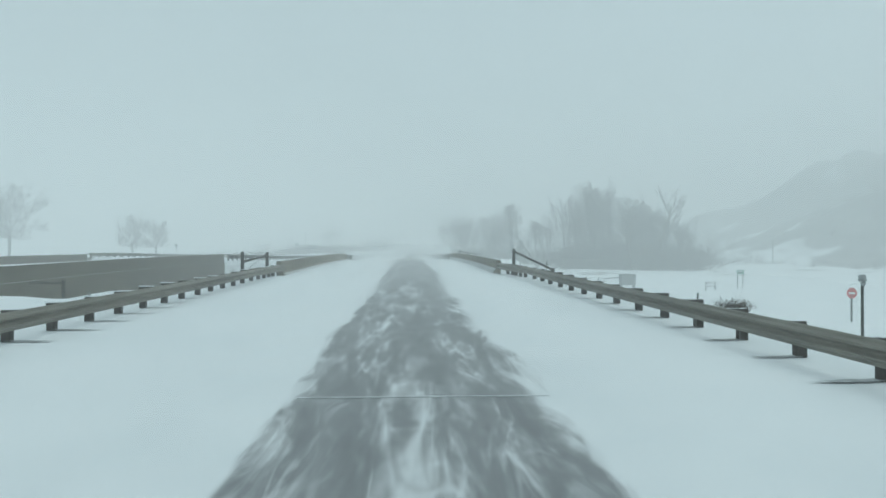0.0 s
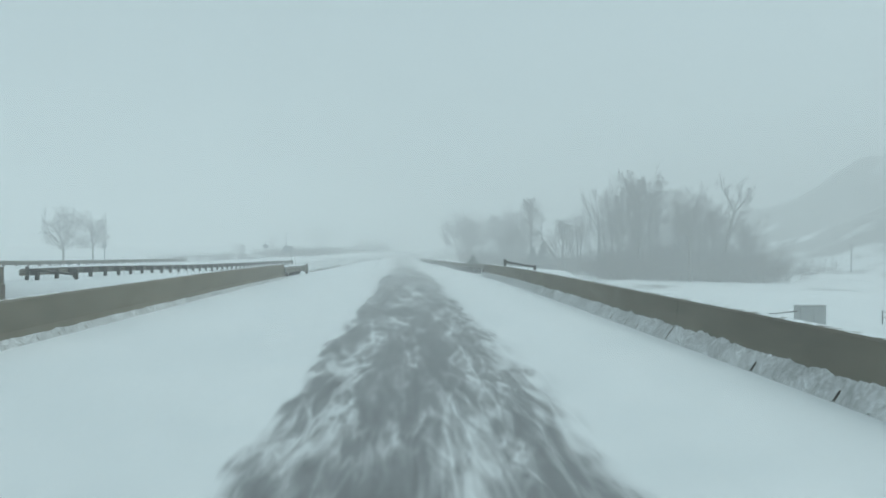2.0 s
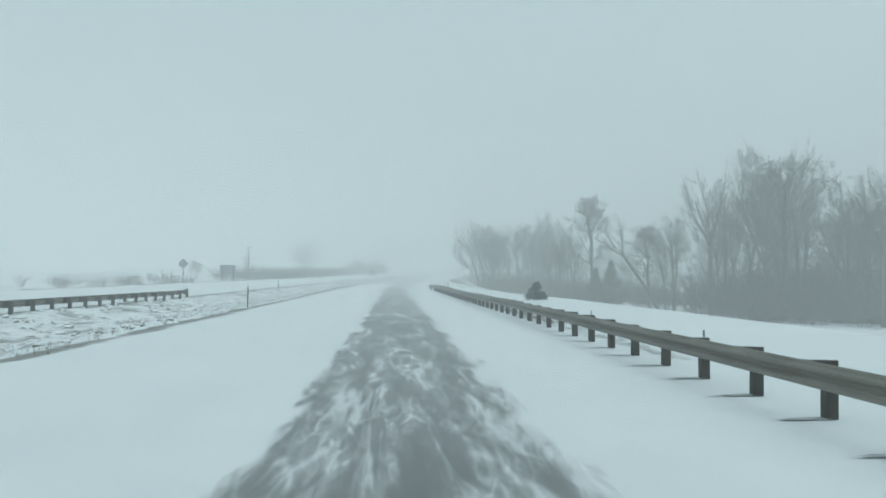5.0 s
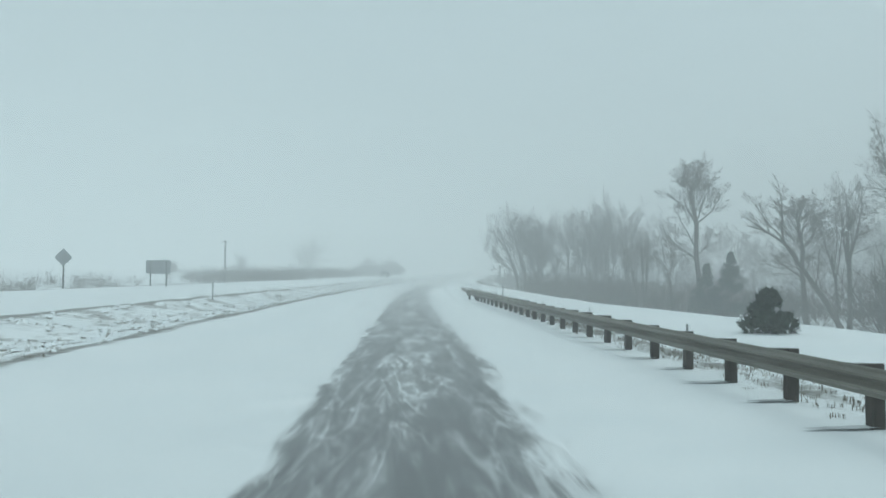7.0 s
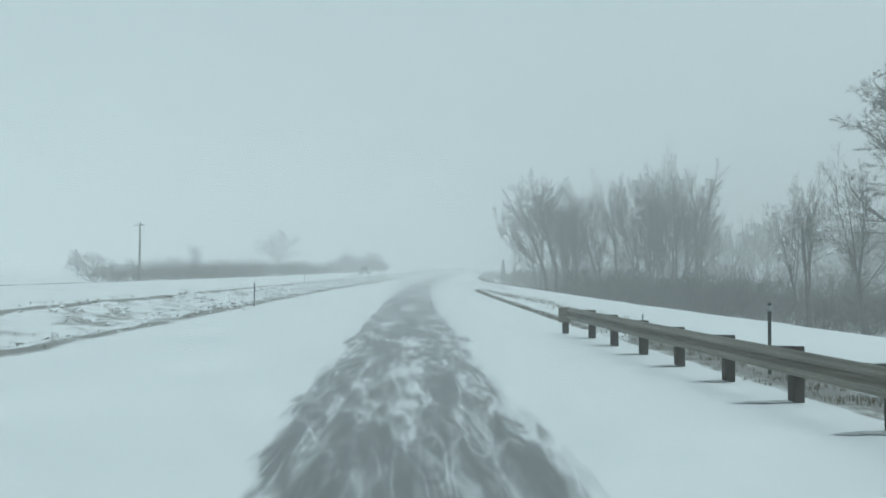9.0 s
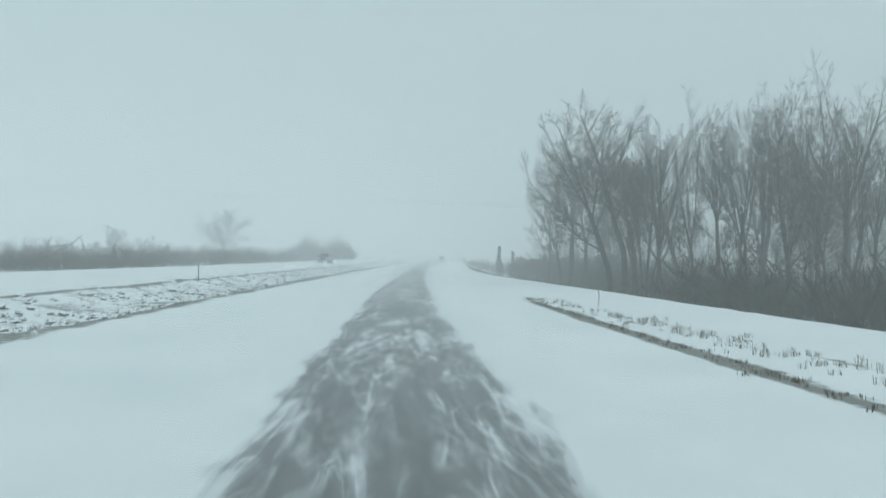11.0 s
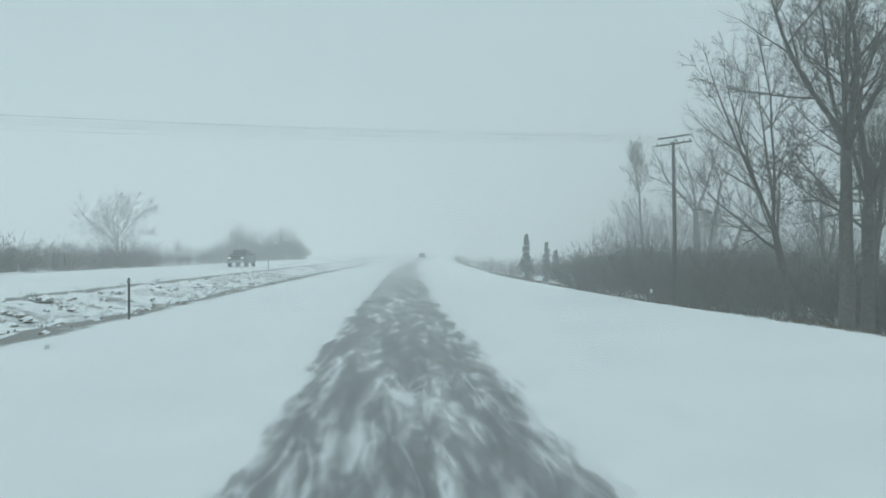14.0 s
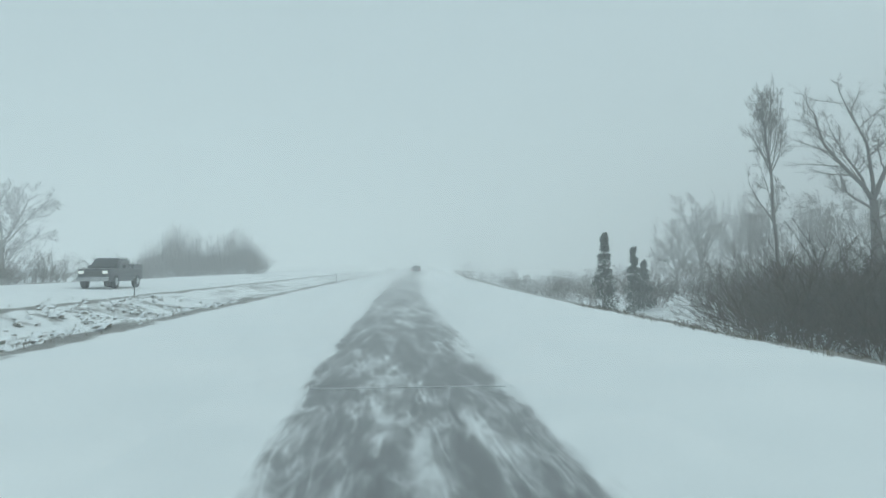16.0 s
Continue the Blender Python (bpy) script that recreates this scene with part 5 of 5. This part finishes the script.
def tufts(spots, label):
    """Clumps of matted grass, each a low ragged mound with snow on its crown: spots are (x, y, height, width)."""
    r = random.Random(5)
    v, f = [], []
    for (x, y, h, w), g in zip(spots, grounds(spots)):
        base, turn = len(v), r.uniform(0, 6.28)
        for level, (up, out) in enumerate(((-0.08, 1.0), (0.55, 0.8), (0.92, 0.4))):
            for k in range(7):
                a = turn + 2 * math.pi * k / 7
                q = w * out * r.uniform(0.65, 1.3)
                v.append((x + math.cos(a) * q, y + math.sin(a) * q * 1.3, g - 0.03 + h * up * r.uniform(0.7, 1.25)))
        v.append((x, y, g + h * 0.95))
        for level in range(2):
            for k in range(7):
                p, q = base + level * 7 + k, base + level * 7 + (k + 1) % 7
                f.append((p, q, q + 7, p + 7))
        f += [(base + 14 + k, base + 14 + (k + 1) % 7, base + 21) for k in range(7)]
    return tagged(new("grass_tufts", mesh_of("grass_tufts", v, f, TUFT)), label, "grass", kind="stuff")


spots = []
for k in range(4600):
    y = 94 + 246 * rng.random() ** 1.1
    near = float(np.interp(y, OPP_Y, OPP_NEAR))
    lat = rng.uniform(near + 0.3, -7.5)
    p = at_road(lat, y)
    if rng.random() > 0.55 + 0.7 * float(mottle(p.x, p.y, 41, 4.0)):
        continue
    h = rng.uniform(0.05, 0.15) * (1.0 if lat < -8.2 else 0.6)
    spots.append((p.x, p.y, h, h * rng.uniform(0.9, 1.9)))
tufts(spots, "matted dead grass clumps capped with snow in the median")
e = thing("bent_stalk", at_road(7.4, 231.0), "single bent dead stalk in snow", "stalk")
part("stem", pipe("stem", [at_road(7.4, 231.0, -0.1), at_road(7.45, 231.0, 0.35), at_road(7.35, 231.0, 0.75)], 0.012, BRUSH, 5), e, world=True)
e = thing("marker_post", Vector((20.4, 303.0, ground_at(20.4, 303.0))), "thin post with a small white marker", "post")
part("post", pipe("post", [(0, 0, -0.3), (0, 0, 1.9)], 0.03, POST_METAL, 6), e)
part("marker", block("marker", 0.16, 0.02, 0.26, WHITE_PAINT, 0.004), e, "white marker plate", at=Matrix.Translation((0, -0.04, 1.62)))
# a sagging wire fence at the foot of the bank
for a, b in ((266, 274), (274, 282), (282, 290)):
    pa, pb = at_road(16.2, a), at_road(16.0, b)
    e = thing("wire_fence", Vector((pa.x, pa.y, ground_at(pa.x, pa.y))), "grey wooden fence post with sagging wires", "fence", "fence posts under the trees")
    g, q = ground_at(pa.x, pa.y), ground_at(pb.x, pb.y)
    part("post", pipe("post", [(pa.x, pa.y, g - 0.3), (pa.x, pa.y, g + 1.2)], 0.06, POLE_WOOD, 8), e, world=True)
    for z in (0.5, 1.0):
        part("wire", pipe("wire", [(pa.x, pa.y, g + z), ((pa.x + pb.x) / 2, (pa.y + pb.y) / 2, (g + q) / 2 + z - 0.08), (pb.x, pb.y, q + z)], 0.006, WIRE, 4), e, world=True)


# ---------------------------------------------------------------- vehicles
def loft(name, sections, mat, soft=True):
    """A body through cross sections: each (y, [(x, z), ...]) with the same count of points."""
    m = len(sections[0][1])
    v = [Vector((x, y, z)) for y, pts in sections for x, z in pts]
    f = []
    for i in range(len(sections) - 1):
        for k in range(m):
            f.append((i * m + k, i * m + (k + 1) % m, (i + 1) * m + (k + 1) % m, (i + 1) * m + k))
    f += [tuple(range(m))[::-1], tuple((len(sections) - 1) * m + k for k in range(m))]
    me = mesh_of(name, v, f, mat)
    bm = bmesh.new()
    bm.from_mesh(me)
    bmesh.ops.recalc_face_normals(bm, faces=bm.faces)
    bmesh.ops.bevel(bm, geom=[g for g in bm.edges if g.calc_face_angle(0) > 0.5], offset=0.035, segments=2, affect="EDGES")
    bm.to_mesh(me)
    bm.free()
    return me


def rect(w, z0, z1, top=None):
    t = top if top is not None else w
    return [(-w, z0), (w, z0), (w, z0 + (z1 - z0) * 0.6), (t, z1), (-t, z1), (-w, z0 + (z1 - z0) * 0.6)]


def wheel(e, x, y, r, w):
    s = 1 if x > 0 else -1
    t = part("wheel", pipe("wheel", [(-w / 2, 0, 0), (w / 2, 0, 0)], r, RUBBER, 22), e, at=Matrix.Translation((x, y, r)))
    part("rim", pipe("rim", [(s * (w / 2 - 0.02), 0, 0), (s * (w / 2 + 0.012), 0, 0)], r * 0.62, CHROME, 14, r * 0.5), t)


def pickup(base, turn):
    """A crew-cab pickup; its front looks along -y."""
    e = thing("pickup_truck", base, "dark pickup truck with lit headlights on the snowy carriageway", "truck", turn=turn)
    part("body", loft("body", [(-2.85, rect(0.90, 0.48, 1.02, 0.86)), (-2.70, rect(0.97, 0.42, 1.16, 0.92)), (-1.3, rect(0.99, 0.42, 1.22, 0.95)),
                               (0.9, rect(0.99, 0.42, 1.24, 0.95)), (2.6, rect(0.99, 0.50, 1.24, 0.96)), (2.85, rect(0.96, 0.55, 1.22, 0.93))], CAR_PAINT), e)
    cab = part("cab", loft("cab", [(-1.35, rect(0.90, 1.2, 1.24, 0.84)), (-0.65, rect(0.88, 1.2, 1.86, 0.70)), (0.65, rect(0.88, 1.2, 1.88, 0.70)), (0.98, rect(0.88, 1.2, 1.30, 0.80))], CAR_PAINT), e)
    part("windscreen", loft("windscreen", [(-1.36, rect(0.74, 1.26, 1.28, 0.73)), (-0.70, rect(0.68, 1.78, 1.82, 0.64))], GLASS_DARK), cab)
    for s in (-1, 1):
        for y0, y1 in ((-0.55, 0.0), (0.08, 0.62)):
            part("side_window", loft("side_window", [(y0, [(s * 0.87, 1.3), (s * 0.895, 1.3), (s * 0.80, 1.74), (s * 0.77, 1.74)]), (y1, [(s * 0.87, 1.3), (s * 0.895, 1.3), (s * 0.80, 1.74), (s * 0.77, 1.74)])], GLASS_DARK), cab)
        part("mirror", block("mirror", 0.2, 0.12, 0.2, CAR_PAINT, 0.03), e, at=Matrix.Translation((s * 1.08, -0.75, 1.22)))
        part("headlight", block("headlight", 0.30, 0.06, 0.16, HEADLIGHT, 0.02), e, "lit headlight", at=Matrix.Translation((s * 0.70, -2.86, 0.88)))
        for y in (-1.85, 1.75):
            wheel(e, s * 0.88, y, 0.40, 0.27)
        part("bed_side", block("bed_side", 0.07, 1.75, 0.30, CAR_PAINT, 0.02), e, at=Matrix.Translation((s * 0.93, 1.92, 1.2)))
    part("grille", block("grille", 0.95, 0.05, 0.34, POST_METAL, 0.02), e, at=Matrix.Translation((0, -2.87, 0.70)))
    part("bumper", block("bumper", 1.9, 0.16, 0.24, CHROME, 0.04), e, at=Matrix.Translation((0, -2.92, 0.44)))
    part("tailgate", block("tailgate", 1.8, 0.07, 0.32, CAR_PAINT, 0.02), e, at=Matrix.Translation((0, 2.80, 1.2)))
    return e


def far_car(base, turn):
    """A car seen from behind, far down the lane."""
    e = thing("car", base, "dark grey car driving away down the lane", "car", turn=turn)
    part("body", loft("body", [(-2.2, rect(0.84, 0.38, 0.9, 0.8)), (-2.0, rect(0.92, 0.32, 1.0, 0.86)), (1.0, rect(0.92, 0.32, 0.98, 0.86)), (2.2, rect(0.84, 0.36, 0.85, 0.78))], GREY_PAINT), e)
    cab = part("cab", loft("cab", [(-2.05, rect(0.80, 0.95, 1.0, 0.76)), (-1.6, rect(0.80, 0.95, 1.62, 0.62)), (0.2, rect(0.80, 0.95, 1.64, 0.62)), (1.1, rect(0.80, 0.93, 0.99, 0.74))], GREY_PAINT), e)
    part("rear_window", loft("rear_window", [(-2.03, rect(0.66, 1.06, 1.1, 0.64)), (-1.66, rect(0.6, 1.52, 1.56, 0.56))], GLASS_DARK), cab)
    for s in (-1, 1):
        part("tail_light", block("tail_light", 0.2, 0.05, 0.14, TAILLIGHT, 0.01), e, "lit red tail light", at=Matrix.Translation((s * 0.68, -2.21, 0.72)))
        for y in (-1.35, 1.4):
            wheel(e, s * 0.82, y, 0.34, 0.22)
    part("bumper", block("bumper", 1.7, 0.12, 0.2, GREY_PAINT, 0.03), e, at=Matrix.Translation((0, -2.2, 0.38)))
    return e


p = at_road(-18.2, 343.6)
pickup(Vector((p.x, p.y, ground_at(p.x, p.y) + 0.0)), -float(road_turn(345.0)))
p = at_road(0.2, 446.0, 0.03)
far_car(p, -float(road_turn(446.0)))


# blowing snow that fills the air
def snow_haze():
    m = bpy.data.materials.new("blowing_snow")
    m.use_nodes = True
    n = m.node_tree.nodes
    n.remove(n["Principled BSDF"])
    v = n.new("ShaderNodeVolumeScatter")
    v.inputs["Color"].default_value, v.inputs["Density"].default_value = (0.93, 0.935, 0.94, 1), 0.0056
    d = n.new("ShaderNodeAttribute")
    d.attribute_name = "density"
    k = math_node(n, m.node_tree.links, "MULTIPLY", d.outputs["Fac"], 0.0056)
    m.node_tree.links.new(k, v.inputs["Density"])
    m.node_tree.links.new(v.outputs[0], n["Material Output"].inputs["Volume"])
    m.cycles.homogeneous_volume = True
    g = bpy.data.node_groups.new("snow_air", "GeometryNodeTree")
    g.interface.new_socket("Geometry", in_out="OUTPUT", socket_type="NodeSocketGeometry")
    air = g.nodes.new("GeometryNodeVolumeCube")
    air.inputs["Min"].default_value, air.inputs["Max"].default_value = (-800, -400, -18), (800, 1500, 54)
    for axis, count in (("X", 16), ("Y", 16), ("Z", 5)):
        air.inputs["Resolution " + axis].default_value = count
    clad = g.nodes.new("GeometryNodeSetMaterial")
    clad.inputs["Material"].default_value = m
    g.links.new(air.outputs[0], clad.inputs["Geometry"])
    g.links.new(clad.outputs[0], g.nodes.new("NodeGroupOutput").inputs[0])
    me = bpy.data.meshes.new("snow_haze")
    me.materials.append(m)
    ob = new("snow_haze", me)
    ob.modifiers.new("air", "NODES").node_group = g
    return tagged(ob, "pale blowing snow filling the winter air", "haze", kind="stuff")


snow_haze()


def lane_drift(depth=0.62, density=0.030):
    """Snow that wind and traffic raise along the lane: a low, denser veil over the asphalt, in lengths that follow the road."""
    m = bpy.data.materials.new("drifting_snow")
    m.use_nodes = True
    n = m.node_tree.nodes
    n.remove(n["Principled BSDF"])
    v = n.new("ShaderNodeVolumeScatter")
    v.inputs["Color"].default_value = (0.97, 0.972, 0.975, 1)
    d = n.new("ShaderNodeAttribute")
    d.attribute_name = "density"
    m.node_tree.links.new(math_node(n, m.node_tree.links, "MULTIPLY", d.outputs["Fac"], density), v.inputs["Density"])
    m.node_tree.links.new(v.outputs[0], n["Material Output"].inputs["Volume"])
    m.cycles.homogeneous_volume = True
    g = bpy.data.node_groups.new("drift_air", "GeometryNodeTree")
    g.interface.new_socket("Geometry", in_out="OUTPUT", socket_type="NodeSocketGeometry")
    air = g.nodes.new("GeometryNodeVolumeCube")
    air.inputs["Min"].default_value, air.inputs["Max"].default_value = (-2.3, -9.6, -0.3), (2.7, 9.6, depth)
    for axis, count in (("X", 14), ("Y", 20), ("Z", 10)):
        air.inputs["Resolution " + axis].default_value = count
    clad = g.nodes.new("GeometryNodeSetMaterial")
    clad.inputs["Material"].default_value = m
    g.links.new(air.outputs[0], clad.inputs["Geometry"])
    g.links.new(clad.outputs[0], g.nodes.new("NodeGroupOutput").inputs[0])
    me = bpy.data.meshes.new("lane_drift")
    me.materials.append(m)
    for y in np.arange(0, 560, 20.0):
        ob = new("lane_drift", me)
        slope = float(road_z(y + 8) - road_z(y - 8)) / 16
        ob.matrix_basis = Matrix.Translation(at_road(0, y)) @ Matrix.Rotation(-float(road_turn(y)), 4, "Z") @ Matrix.Rotation(math.atan(slope), 4, "X")
        ob.modifiers.new("air", "NODES").node_group = g
        tagged(ob, "low streaming veil of wind-driven snow", "haze", kind="stuff")


lane_drift()
